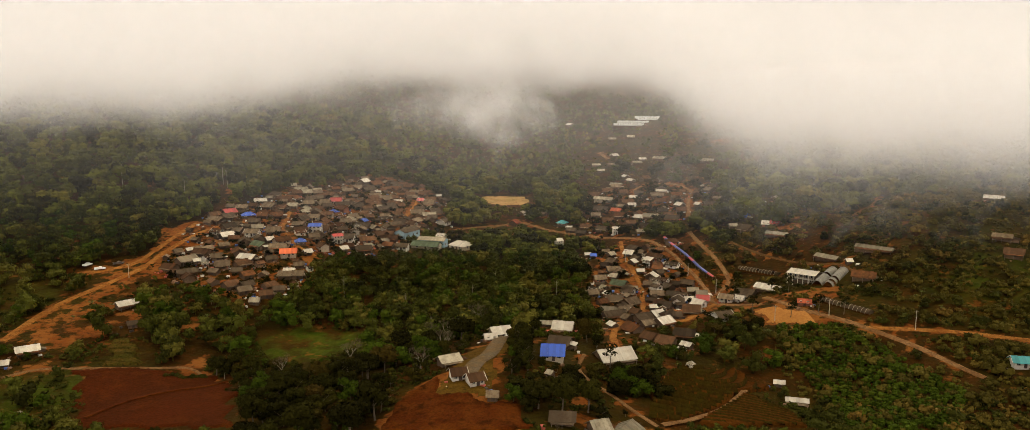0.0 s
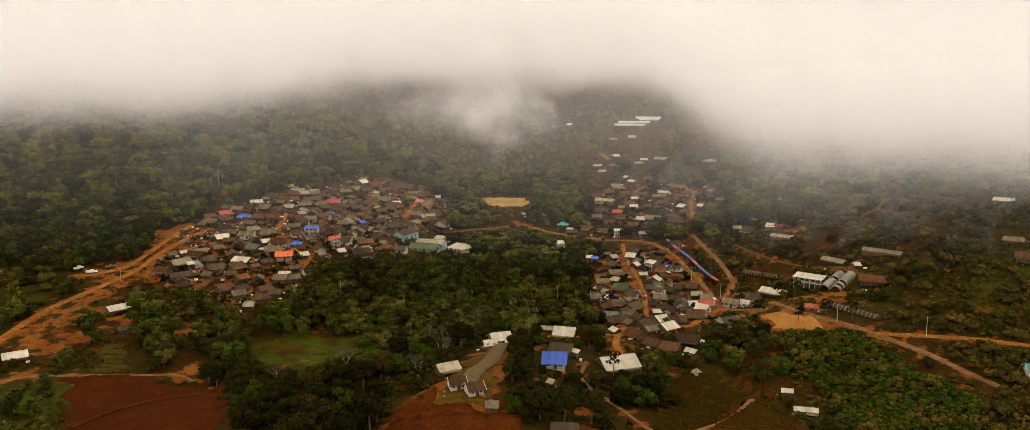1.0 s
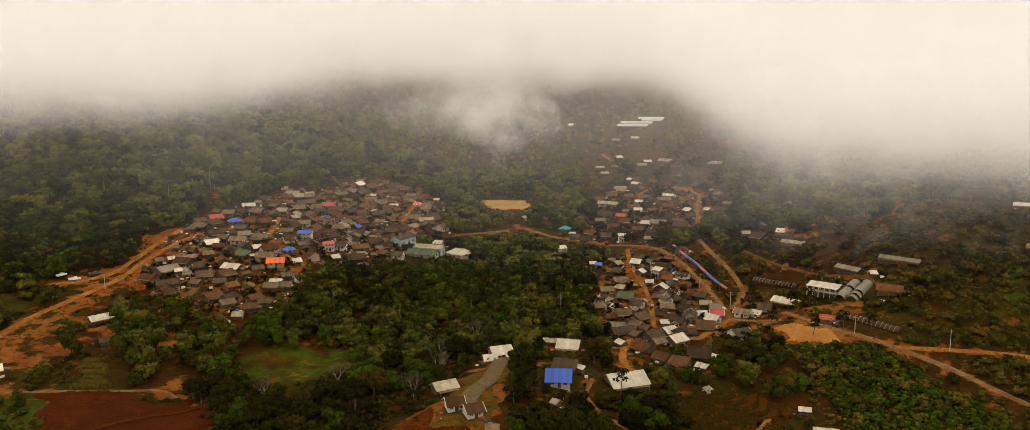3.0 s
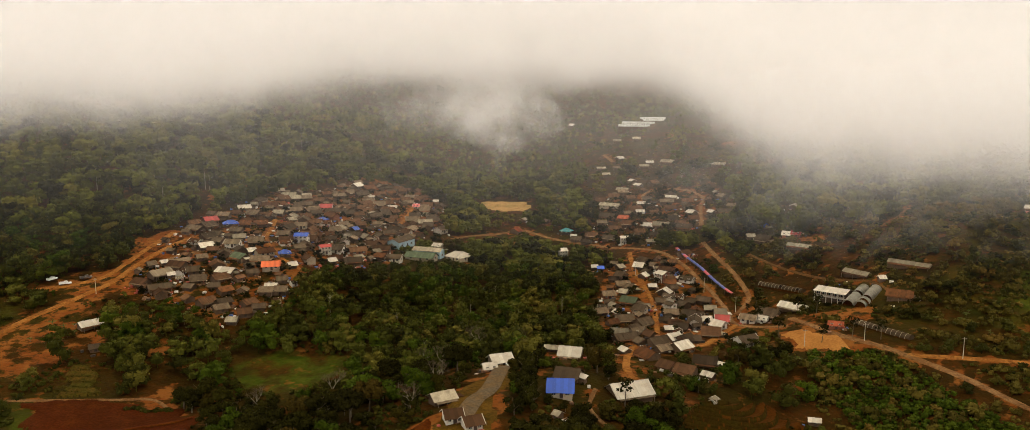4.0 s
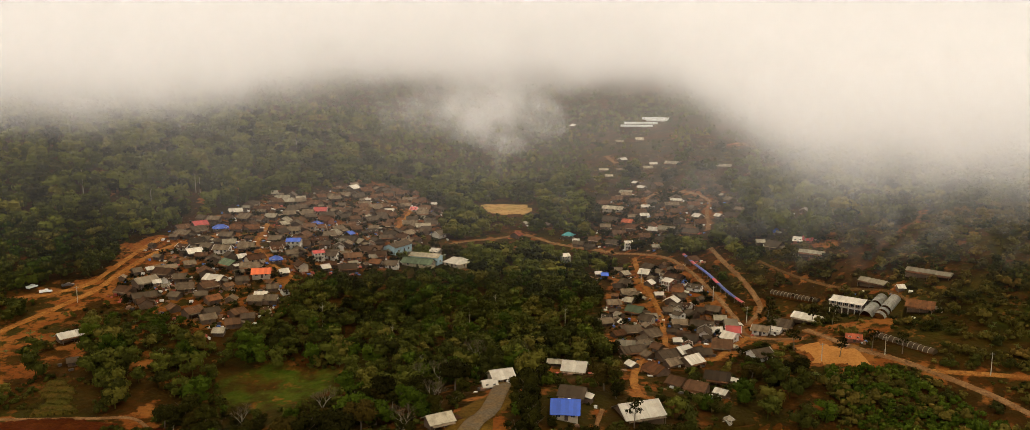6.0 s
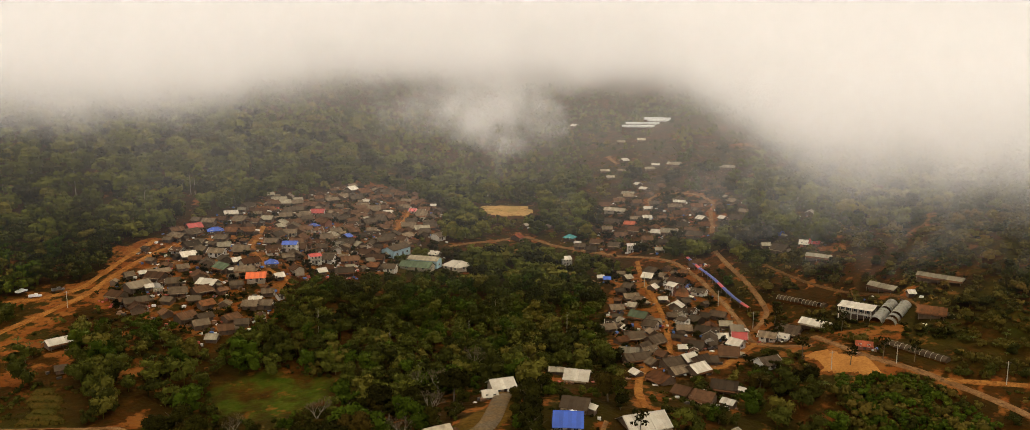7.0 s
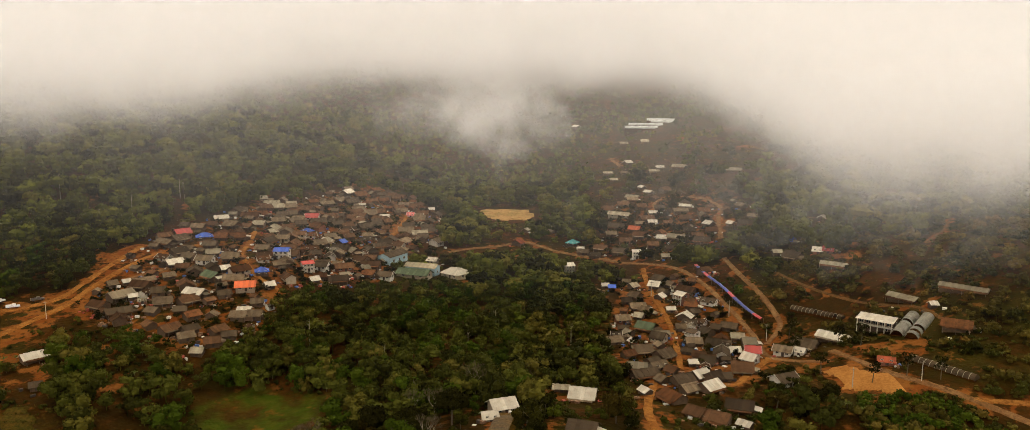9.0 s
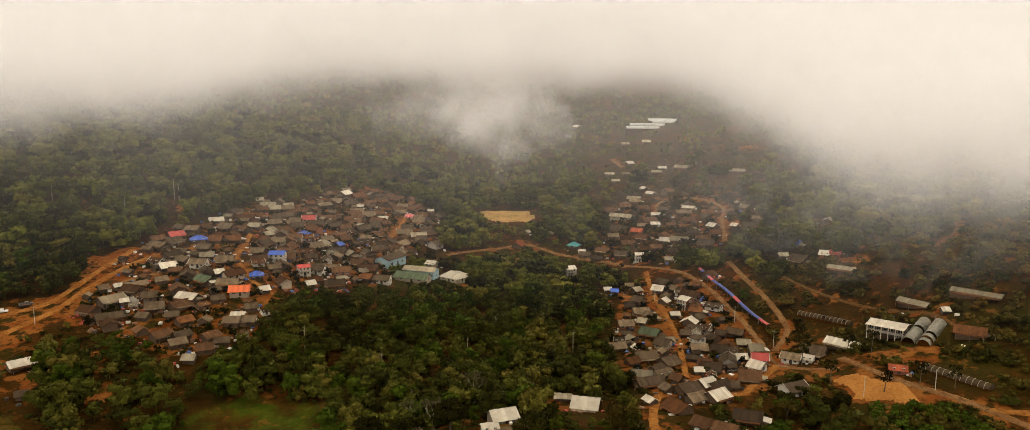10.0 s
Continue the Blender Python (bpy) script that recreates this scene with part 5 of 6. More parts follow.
def make_bare_tree(seed, tall, bark, label):
    """A leafless tree: forking limbs down to fine twigs."""
    rng = random.Random(seed)
    root = new("bare_tree")
    trunk, twigs = Solid(), Solid()
    trunk.rod((0, 0, -0.5), (0.1, 0, tall * 0.45), 0.2, 0.13)

    def fork(p, d, length, r, depth):
        q = p + d * length
        (trunk if depth < 2 else twigs).rod(p, q, r, r * 0.6, 4 if depth < 2 else 3)
        if depth < 4:
            for _ in range(3 if depth < 3 else 4):
                e = (d + Vector((rng.uniform(-0.8, 0.8), rng.uniform(-0.8, 0.8), rng.uniform(-0.1, 0.5)))).normalized()
                fork(q, e, length * rng.uniform(0.6, 0.8), r * 0.6, depth + 1)

    for i in range(4):
        a = i * 1.6 + rng.uniform(0, 1)
        fork(Vector((0.05, 0, tall * rng.uniform(0.3, 0.45))), Vector((math.cos(a) * 0.6, math.sin(a) * 0.6, 0.8)).normalized(), tall * 0.22, 0.10, 0)
    part("trunk", trunk, bark, root)
    tagged(part("twig_crown", twigs, M_TWIG, root), kind="stuff")
    return tagged(root, label, "tree", "bare trees")


def make_snag(seed, tall, label):
    """A tall pale trunk with a few stubs, standing over the wood."""
    rng = random.Random(seed)
    root = new("pale_trunk_tree")
    s = Solid()
    s.rod((0, 0, -0.5), (0.2, 0, tall * 0.6), 0.26, 0.2)
    s.rod((0.2, 0, tall * 0.6), (0.1, 0.1, tall), 0.2, 0.08)
    for i in range(5):
        z = tall * rng.uniform(0.6, 0.97)
        a = rng.uniform(0, 6.3)
        s.rod((0.15, 0, z), (math.cos(a) * 1.3, math.sin(a) * 1.3, z + 1.2), 0.08, 0.03, 4)
    part("trunk", s, M_PALE_BARK, root)
    g = np.random.default_rng(seed)
    q = leaf_cloud(g, 1.8, 2.0, 60, 0.6, 4)
    q[..., 2] += tall - 1.2
    part("crown", quads_mesh("crown", q, L_WOOD), None, root)
    return tagged(root, label, "tree", "pale-trunked trees")


def make_banana(seed):
    """A banana plant: a short stem and long arching leaves, each folded along its midrib."""
    rng = random.Random(seed)
    root = new("banana_plant")
    part("stem", Solid().rod((0, 0, -0.3), (0, 0, 1.8), 0.16, 0.1), M_BARK, root)
    for i in range(8):
        a = i * 0.785 + rng.uniform(-0.3, 0.3)
        up = rng.uniform(0.5, 1.6)
        d, side = Vector((math.cos(a), math.sin(a), 0)), Vector((-math.sin(a), math.cos(a), 0))
        mid = [Vector((0, 0, 1.7)) + d * r + Vector((0, 0, h)) for r, h in ((0.1, 0), (0.9, up * 0.8), (1.7, up), (2.5, up * 0.6))]
        wide = [0.08, 0.36, 0.36, 0.06]
        s = Solid()
        verts = [v for p, w in zip(mid, wide) for v in (p - side * w - Vector((0, 0, w * 0.4)), p, p + side * w - Vector((0, 0, w * 0.4)))]
        s.add(verts, [(3 * k + j, 3 * k + j + 1, 3 * k + j + 4, 3 * k + j + 3) for k in range(3) for j in range(2)])
        part("leaf", s, L_BANANA, root)
    return tagged(root, "young banana plant with arching light green leaves", "banana plant", "banana plants")


# where nothing tall may grow
CELL = 3.0
GX, GY = np.meshgrid(np.arange(-640, 641, CELL), np.arange(150, 1260, CELL))
CLEAR = np.zeros(GX.shape, bool)
for road_wide, road_line in ROAD_LINES.values():
    CLEAR |= near_line([tuple(q) for q in road_line[::2]] + [tuple(road_line[-1])], GX, GY) < road_wide / 2 + 2.2
OPEN = CLEAR.copy()
for a, b, c, d in FOOTPRINTS:
    CLEAR |= (np.abs(GX - a) < c / 2 + 2.0) & (np.abs(GY - b) < d / 2 + 2.0)
    OPEN |= (np.abs(GX - a) < c / 2 + 0.8) & (np.abs(GY - b) < d / 2 + 1.0)
for poly in FIELDS.values():
    CLEAR |= inside(poly, GX, GY)
for name in ("ploughed_field", "sand_pitch", "red_clearing", "dry_yard", "terrace_south", "terrace_east"):
    OPEN |= inside(FIELDS[name], GX, GY)
for a, b, r in BARE:
    CLEAR |= np.hypot(GX - a, GY - b) < r * 0.85
    OPEN |= np.hypot(GX - a, GY - b) < r * 0.6


# how tall a plant may grow before it hides a house, road or field behind it from the open valley to the south
GZ = height(GX, GY)
SEEN = np.zeros(GX.shape, bool)
for road_wide, road_line in ROAD_LINES.values():
    SEEN |= near_line([tuple(q) for q in road_line[::2]] + [tuple(road_line[-1])], GX, GY) < road_wide / 2
for a, b, c, d in FOOTPRINTS:
    SEEN |= (np.abs(GX - a) < c / 2 + 0.5) & (np.abs(GY - b) < d / 2)
for poly in FIELDS.values():
    SEEN |= inside(poly, GX, GY)
SEEN[:, 1:-1] |= SEEN[:, :-2] | SEEN[:, 2:]
TALL = np.full(GX.shape, 40.0)
away = np.hypot(GX, GY)
for k in range(1, 33):
    s = k * CELL
    i = np.clip(np.round((GY + s * GY / away - 150) / CELL).astype(int), 0, GX.shape[0] - 1)
    j = np.clip(np.round((GX + s * GX / away + 640) / CELL).astype(int), 0, GX.shape[1] - 1)
    zt = GZ[i, j]
    TALL = np.where(SEEN[i, j], np.minimum(TALL, zt + 0.9 + s * (100 - zt) / (away + s) - GZ), TALL)


def allowed(x, y):
    i = np.clip(np.round((y - 150) / CELL).astype(int), 0, GX.shape[0] - 1)
    j = np.clip(np.round((x + 640) / CELL).astype(int), 0, GX.shape[1] - 1)
    return TALL[i, j]


def fitted(p, sizes, tall, rng):
    """Sizes held down to what the place allows, and which places are left."""
    f = np.minimum(sizes, allowed(p[:, 0], p[:, 1]) / tall * rng.uniform(0.75, 1.08, len(p)))
    ok = f > 0.28
    return p[ok], f[ok]


def free(mask, x, y):
    i = np.clip(np.round((y - 150) / CELL).astype(int), 0, GX.shape[0] - 1)
    j = np.clip(np.round((x + 640) / CELL).astype(int), 0, GX.shape[1] - 1)
    return ~mask[i, j]


# low cover: outline, share of full woodland that grows there
LOW = [
    (WEST_VILLAGE, 0.10), (HAMLET, 0.12), (UPPER_HAMLET, 0.35),
    ([(100, 240), (112, 332), (150, 318), (175, 250)], 0.5),
    ([(150, 318), (120, 372), (105, 450), (150, 520), (330, 560), (330, 300), (200, 290)], 0.75),
    ([(40, 660), (70, 1000), (230, 1000), (190, 640), (130, 600)], 0.25),
    ([(-205, 305), (-205, 420), (-120, 400), (-100, 300)], 0.62),
    ([(-215, 330), (-260, 380), (-235, 420), (-205, 380)], 0.25),
    ([(40, 235), (40, 340), (100, 350), (105, 235)], 0.4),
    ([(-190, 285), (-160, 303), (-134, 245), (-170, 245)], 0.15),
    ([(-150, 690), (-60, 690), (-60, 780), (-150, 780)], 0.5),
    ([(-40, 225), (-45, 300), (45, 330), (45, 225)], 0.6),
]


def woodland(x, y):
    d = np.ones(np.shape(x))
    for poly, share in LOW:
        d = np.where(inside(poly, x, y), np.minimum(d, share), d)
    return d


def scatter(rng, y0, y1, step0, step1):
    """Places on a shaken grid that widens with distance, inside the valley's visible fan."""
    out, y = [], y0
    while y < y1:
        step = step0 + (step1 - step0) * (y - y0) / (y1 - y0)
        half = 0.66 * y + 25
        x = np.arange(-half, half, step)
        out.append(np.stack([x + rng.uniform(-0.48, 0.48, len(x)) * step, y + rng.uniform(-0.48, 0.48, len(x)) * step], 1))
        y += step
    return np.concatenate(out)


def crowd(name, places, kinds, sizes, material, label, category, rng, tints=None):
    """Many plants joined into one object: each a turned and scaled copy of one of the kinds."""
    z = height(places[:, 0], places[:, 1])
    pick = rng.integers(0, len(kinds), len(places))
    turn = rng.uniform(0, 2 * np.pi, len(places))
    tint = rng.uniform(0, 1, len(places)) if tints is None else tints
    blocks, marks = [], []
    for k, q in enumerate(kinds):
        sel = np.nonzero(pick == k)[0]
        if not len(sel):
            continue
        c, s = np.cos(turn[sel])[:, None, None], np.sin(turn[sel])[:, None, None]
        x, y, h = q[None, :, :, 0], q[None, :, :, 1], q[None, :, :, 2]
        f = sizes[sel][:, None, None]
        v = np.stack([(x * c - y * s) * f + places[sel, 0][:, None, None], (x * s + y * c) * f + places[sel, 1][:, None, None], h * f + z[sel][:, None, None]], -1)
        blocks.append(v.reshape(-1, 4, 3))
        marks.append(np.repeat(tint[sel], q.shape[0]))
    me = quads_mesh(name, np.concatenate(blocks), material, np.concatenate(marks))
    return tagged(new(name, me), label, category, kind="stuff")


def crown_kinds(seed, n, radius, tall, trunk, count, size, stem=True, rings=0, spokes=7, lobes=6):
    out = []
    for k in range(n):
        g = np.random.default_rng(seed + k)
        q = leaf_cloud(g, radius, tall, count, size, lobes + k % 4, 0.75, rings, spokes)
        q[..., 2] += trunk
        if stem:
            w = 0.16
            st = [[(-w, 0, -0.5), (w, 0, -0.5), (w * 0.6, 0, trunk + tall * 0.4), (-w * 0.6, 0, trunk + tall * 0.4)],
                  [(0, -w, -0.5), (0, w, -0.5), (0, w * 0.6, trunk + tall * 0.4), (0, -w * 0.6, trunk + tall * 0.4)]]
            q = np.concatenate([q, np.array(st)])
        out.append(q)
    return out


def plant_woods():
    rng = np.random.default_rng(11)
    # the trees nearest the flight, each a tree of its own
    p = scatter(rng, 226, 470, 6.2, 7.0)
    x, y = p[:, 0], p[:, 1]
    p = p[free(CLEAR, x, y) & (rng.uniform(0, 1, len(p)) < woodland(x, y))]
    near = (p[:, 1] < 342) & (p[:, 0] > -112) & (p[:, 0] < 45)
    room = allowed(p[:, 0], p[:, 1]) / 9.0
    single = np.nonzero(near & (room > 0.35))[0][:180]
    models = [
        make_tree(1, 3.8, 5.8, 0.9, L_WOOD, M_BARK, 820, 0.62, "broad dark green tree in the village wood", "valley trees"),
        make_tree(2, 4.6, 6.4, 1.4, L_WOOD, M_BARK, 1000, 0.66, "tall broad-crowned tree in the village wood", "valley trees"),
        make_tree(3, 3.1, 6.0, 0.8, L_DARK, M_BARK, 700, 0.58, "narrow dark evergreen tree", "valley trees"),
        make_tree(4, 3.5, 5.0, 0.7, L_BRIGHT, M_BARK, 800, 0.6, "fresh green tree with a rounded crown", "valley trees"),
        make_tree(5, 4.1, 5.6, 1.0, L_DARK, M_BARK, 900, 0.64, "dense dark green tree", "valley trees"),
        make_tree(6, 3.2, 6.8, 1.6, L_WOOD, M_PALE_BARK, 720, 0.58, "slender olive-green tree with a pale trunk", "valley trees"),
        make_bare_tree(7, 7.0, M_TWIG, "leafless grey-brown tree in the wood"),
    ]
    used = set()
    for i in single:
        k = int(rng.choice(7, p=[0.2, 0.17, 0.19, 0.09, 0.17, 0.12, 0.06]))
        f = min(rng.uniform(0.85, 1.45), room[i])
        m = Matrix.Translation((p[i, 0], p[i, 1], level(*p[i]))) @ Matrix.Rotation(rng.uniform(0, 6.28), 4, "Z") @ Matrix.Diagonal((f, f, f * rng.uniform(0.85, 1.15), 1))
        if k in used:
            copy_thing(models[k], m)
        else:
            models[k].matrix_world = m
            used.add(k)
    rest = np.ones(len(p), bool)
    rest[single] = False
    p = p[rest]
    east = inside([(98, 225), (98, 440), (150, 480), (380, 480), (380, 225)], p[:, 0], p[:, 1])
    q, f = fitted(p[east], rng.uniform(0.75, 1.5, east.sum()), 3.4, rng)
    pick = rng.uniform(0, 1, len(q))
    low = crown_kinds(30, 6, 2.9, 3.0, 0.1, 80, 0.8, True, 3, 6, 5)
    crowd("east_thicket", q[pick < 0.8], low, f[pick < 0.8], L_EAST, "bushy thicket and small trees on the eastern slope", "woodland", rng)
    crowd("dark_east_thicket", q[pick >= 0.8], low, f[pick >= 0.8], L_VALE_DARK, "dark bushes on the eastern slope", "woodland", rng)
    p = p[~east]
    sort = rng.uniform(0, 1, len(p))
    kinds = crown_kinds(20, 8, 3.9, 6.2, 0.5, 210, 0.84, True, 2, 6, 7)
    for name, lo, hi, leaves, label in (("valley_wood", 0, 0.62, L_VALE, "mixed olive-green woodland round the villages"), ("dark_valley_wood", 0.62, 0.82, L_VALE_DARK, "dark evergreen trees among the woodland"),
                                        ("bright_valley_wood", 0.82, 1, L_BRIGHT, "fresh green trees among the woodland")):
        s = (sort >= lo) & (sort < hi)
        q, f = fitted(p[s], rng.uniform(0.75, 1.5, s.sum()), 7.2, rng)
        crowd(name, q, kinds, f, leaves, label, "woodland", rng)
    # the slopes behind
    p = scatter(rng, 470, 760, 9.0, 10.6)
    p = p[free(CLEAR, p[:, 0], p[:, 1]) & (rng.uniform(0, 1, len(p)) < woodland(p[:, 0], p[:, 1]))]
    dark = rng.uniform(0, 1, len(p)) < 0.25
    kinds = crown_kinds(40, 8, 7.0, 8.6, 0.4, 74, 1.35, True, 2, 6, 8)
    q, f = fitted(p[~dark], rng.uniform(0.65, 1.35, (~dark).sum()), 9.5, rng)
    crowd("hillside_wood", q, kinds, f, L_HILL, "dense forest on the hillside behind the village", "forest", rng)
    q, f = fitted(p[dark], rng.uniform(0.7, 1.35, dark.sum()), 9.5, rng)
    crowd("dark_hillside_wood", q, kinds, f, L_DARK, "dark evergreen trees on the hillside", "forest", rng)
    p = scatter(rng, 760, 1240, 11.5, 17.0)
    p = p[free(CLEAR, p[:, 0], p[:, 1]) & (rng.uniform(0, 1, len(p)) < woodland(p[:, 0], p[:, 1]))]
    kinds = crown_kinds(60, 5, 8.2, 8.0, 0.5, 4, 2.4, False, 1, 5, 3)
    crowd("ridge_wood", p, kinds, rng.uniform(0.7, 1.3, len(p)), L_VALE, "misty forest on the far ridge", "forest", rng)
    # shrubs, weeds and crops under and between the trees
    p = scatter(rng, 222, 480, 3.0, 4.2)
    p = p[free(OPEN, p[:, 0], p[:, 1])]
    x, y = p[:, 0], p[:, 1]
    clump = np.sin(x / 9 + 1.7 * np.sin(y / 15)) + np.sin(y / 8 + 1.4 * np.sin(x / 12)) + rng.normal(0, 0.35, len(p))
    crop = inside([(103, 333), (127, 329), (150, 272), (132, 240), (98, 240), (105, 286)], x, y)
    inner = inside(WEST_VILLAGE, x, y) | inside(HAMLET, x, y)
    bare = (earthiness(x, y) > 0.22) | inside(FIELDS["meadow"], x, y) | inside(FIELDS["terrace_west"], x, y)
    grow = (clump > 0.35) & ~crop & ~bare & (~inner | (rng.uniform(0, 1, len(p)) < 0.25))
    crowd("shrub_layer", p[grow], crown_kinds(80, 6, 2.1, 1.6, -0.3, 12, 0.75, False, 2, 5, 3), rng.uniform(0.6, 1.3, grow.sum()), L_BUSH, "clumps of dark green shrubs on open ground", "scrub", rng)
    crowd("plantation_shrubs", p[crop], crown_kinds(90, 5, 2.5, 2.2, -0.1, 40, 0.75, False, 2, 6, 4), rng.uniform(0.8, 1.3, crop.sum()), L_BRIGHT, "bushy fresh green plantation shrubs", "plantation", rng)
    p = scatter(rng, 240, 560, 4.4, 5.8)
    p = p[free(OPEN, p[:, 0], p[:, 1]) & inside([(98, 225), (98, 440), (130, 560), (420, 560), (420, 225)], p[:, 0], p[:, 1])]
    x, y = p[:, 0], p[:, 1]
    p = p[np.sin(x / 13 + 1.5 * np.sin(y / 19)) + np.sin(y / 11 + x / 40) + rng.normal(0, 0.5, len(p)) > -0.9]
    crowd("slope_scrub", p, crown_kinds(120, 6, 2.7, 1.5, -0.3, 12, 0.85, False, 2, 5, 3), rng.uniform(0.65, 1.3, len(p)), L_EAST, "uneven low scrub on the eastern slope", "scrub", rng)
    # bushes and small trees squeezed between the houses
    p = np.concatenate([np.stack([rng.uniform(-175, -52, 2600), rng.uniform(372, 680, 2600)], 1), np.stack([rng.uniform(35, 135, 1500), rng.uniform(340, 640, 1500)], 1)])
    p = p[inside(WEST_VILLAGE, p[:, 0], p[:, 1]) | inside(HAMLET, p[:, 0], p[:, 1]) | inside(UPPER_HAMLET, p[:, 0], p[:, 1])]
    p = p[free(CLEAR, p[:, 0], p[:, 1])]
    crowd("yard_bushes", p, crown_kinds(140, 6, 2.0, 2.6, 0.2, 30, 0.75, False, 2, 6, 4), rng.uniform(0.5, 1.15, len(p)), L_DARK, "dark bushes and small trees crowded between the houses", "bushes", rng)
    # grass along the lips of the green terraces
    poly, ring = FIELDS["terrace_west"], []
    for r in np.arange(4.5, 220, 4.5):
        t = np.arange(0, 2 * np.pi, 0.35 / r)
        q = np.stack([-150 + r * np.cos(t), 180 + r * np.sin(t)], 1)
        k = (r - 0.3 - 0.8 * np.sin(q[:, 0] / 7) - 0.6 * np.sin(q[:, 1] / 5))[:, None] / r  # as the steps wander
        q = (-150, 180) + (q - (-150, 180)) * k
        ring.append(q[inside(poly, q[:, 0], q[:, 1])])
    q = np.concatenate(ring)
    crowd("terrace_grass", q, crown_kinds(110, 4, 0.45, 0.3, 0.8, 5, 0.42, False), rng.uniform(0.7, 1.4, len(q)), L_GRASS, "grassy lips of the green terraces", "grass", rng)
    p = scatter(rng, 480, 800, 5.0, 7.0)
    p = p[free(OPEN, p[:, 0], p[:, 1])]
    p = p[(woodland(p[:, 0], p[:, 1]) < 0.9) & (rng.uniform(0, 1, len(p)) < 0.6)]
    crowd("far_shrub_layer", p, crown_kinds(95, 4, 2.2, 2.0, -0.2, 12, 1.5, False), rng.uniform(0.6, 1.2, len(p)), L_EAST, "scrub on the far slopes", "scrub", rng)


plant_woods()


def make_bunds(name, poly, a, b, pitch, amp, label):
    """Weedy earth banks along the steps of a terraced field: a low crest and a face down to the next bed. Their dark
    colour stands in for the shade under each step.
    """
    rng = np.random.default_rng(5)
    verts, quads = [], []
    for r in np.arange(pitch, 120, pitch):
        t = np.arange(0, 2 * np.pi + 0.3 / r, 0.6 / r)
        c, sn = np.cos(t), np.sin(t)
        wander = 0.8 * np.sin((a + r * c) / 7) + 0.6 * np.sin((b + r * sn) / 5)
        mid = r - wander
        keep = inside(poly, a + (mid + 1) * c, b + (mid + 1) * sn) & inside(poly, a + (mid - 1) * c, b + (mid - 1) * sn)
        z = height(a + mid * c, b + mid * sn) + 0.45
        crest = rng.uniform(0.05, 0.3, len(t))
        k = len(verts)
        for i in range(len(t)):
            for dr, h in ((-0.7, amp * 0.8 - 0.1), (-0.15, amp + crest[i]), (0.45 + 0.5 * crest[i], -0.05)):
                verts.append((a + (mid[i] + dr) * c[i], b + (mid[i] + dr) * sn[i], z[i] + h))
        for i in range(len(t) - 1):
            if keep[i] and keep[i + 1]:
                p = k + 3 * i
                quads += [(p, p + 1, p + 4, p + 3), (p + 1, p + 2, p + 5, p + 4)]
    quads = np.array(quads)
    used = np.unique(quads)
    remap = np.zeros(len(verts), np.int32)
    remap[used] = np.arange(len(used))
    return tagged(new(name, quads_of(name, np.array(verts)[used], remap[quads], M_BANK)), label, "earth banks", kind="stuff")


make_bunds("terrace_banks", FIELDS["terrace_east"], 61, 296, 3.6, 1.5, "weedy earth banks, darkened as shade lines, between the curved brown terraces")
make_bunds("terrace_banks", FIELDS["terrace_south"], 60, 205, 2.8, 1.2, "weedy earth banks, darkened as shade lines, of the terraces below the track")


def set_out(make, places, low=0.85, high=1.2, seed=1, tall=0.0):
    """Plants of one kind: the first is built, the others copied."""
    rng = random.Random(seed)
    first = make()
    for i, (x, y) in enumerate(places):
        f = rng.uniform(low, high)
        if tall:
            f = max(0.3, min(f, float(allowed(np.array(x), np.array(y))) / tall))
        m = Matrix.Translation((x, y, level(x, y))) @ Matrix.Rotation(rng.uniform(0, 6.28), 4, "Z") @ Matrix.Diagonal((f, f, f, 1))
        if i:
            copy_thing(first, m)
        else:
            first.matrix_world = m


def around(x, y, n, r, seed):
    g = random.Random(seed)
    return [(x + g.uniform(-r, r), y + g.uniform(-r, r)) for _ in range(n)]


set_out(lambda: make_banana(3), around(-180, 360, 8, 9, 1) + around(-155, 372, 9, 10, 7) + around(-132, 375, 8, 9, 8) + around(-95, 372, 9, 10, 9) + around(-64, 375, 12, 9, 2) + around(168, 340, 10, 10, 3) + around(105, 327, 6, 6, 4) + around(-140, 366, 7, 8, 5) + around(-60, 352, 4, 6, 6), 0.5, 0.85, 2)
HEDGE = [(-128 + 1.35 * i, 301.5 + 1.2 * math.sin(i * 0.9)) for i in range(11)]
set_out(lambda: make_tree(21, 1.7, 1.7, 0.1, L_BUSH, M_BARK, 310, 0.55, "leafy dark green bush in a hedge in the ploughed field", "field hedge"), HEDGE, 0.8, 1.15, 14)
set_out(lambda: make_snag(5, 13, "tall pale bare trunk standing over the forest"), [(-186, 542), (-182, 538), (-169, 663), (-167, 700), (-199, 511), (-240, 520)], 0.8, 1.2, 3)
set_out(lambda: make_snag(6, 11, "slender pale trunk in the valley wood"), [(-49, 372), (-34, 335), (-20, 395), (-80, 390), (-10, 420), (20, 400)], 0.8, 1.1, 4)
set_out(lambda: make_bare_tree(9, 8.0, M_PALE_BARK, "leafless pale tree beside the wood"), [(-33, 326), (-26, 318), (-24, 281), (4, 352), (-15, 345), (-60, 300), (-85, 300), (-30, 262), (120, 650)], 0.8, 1.3, 5)
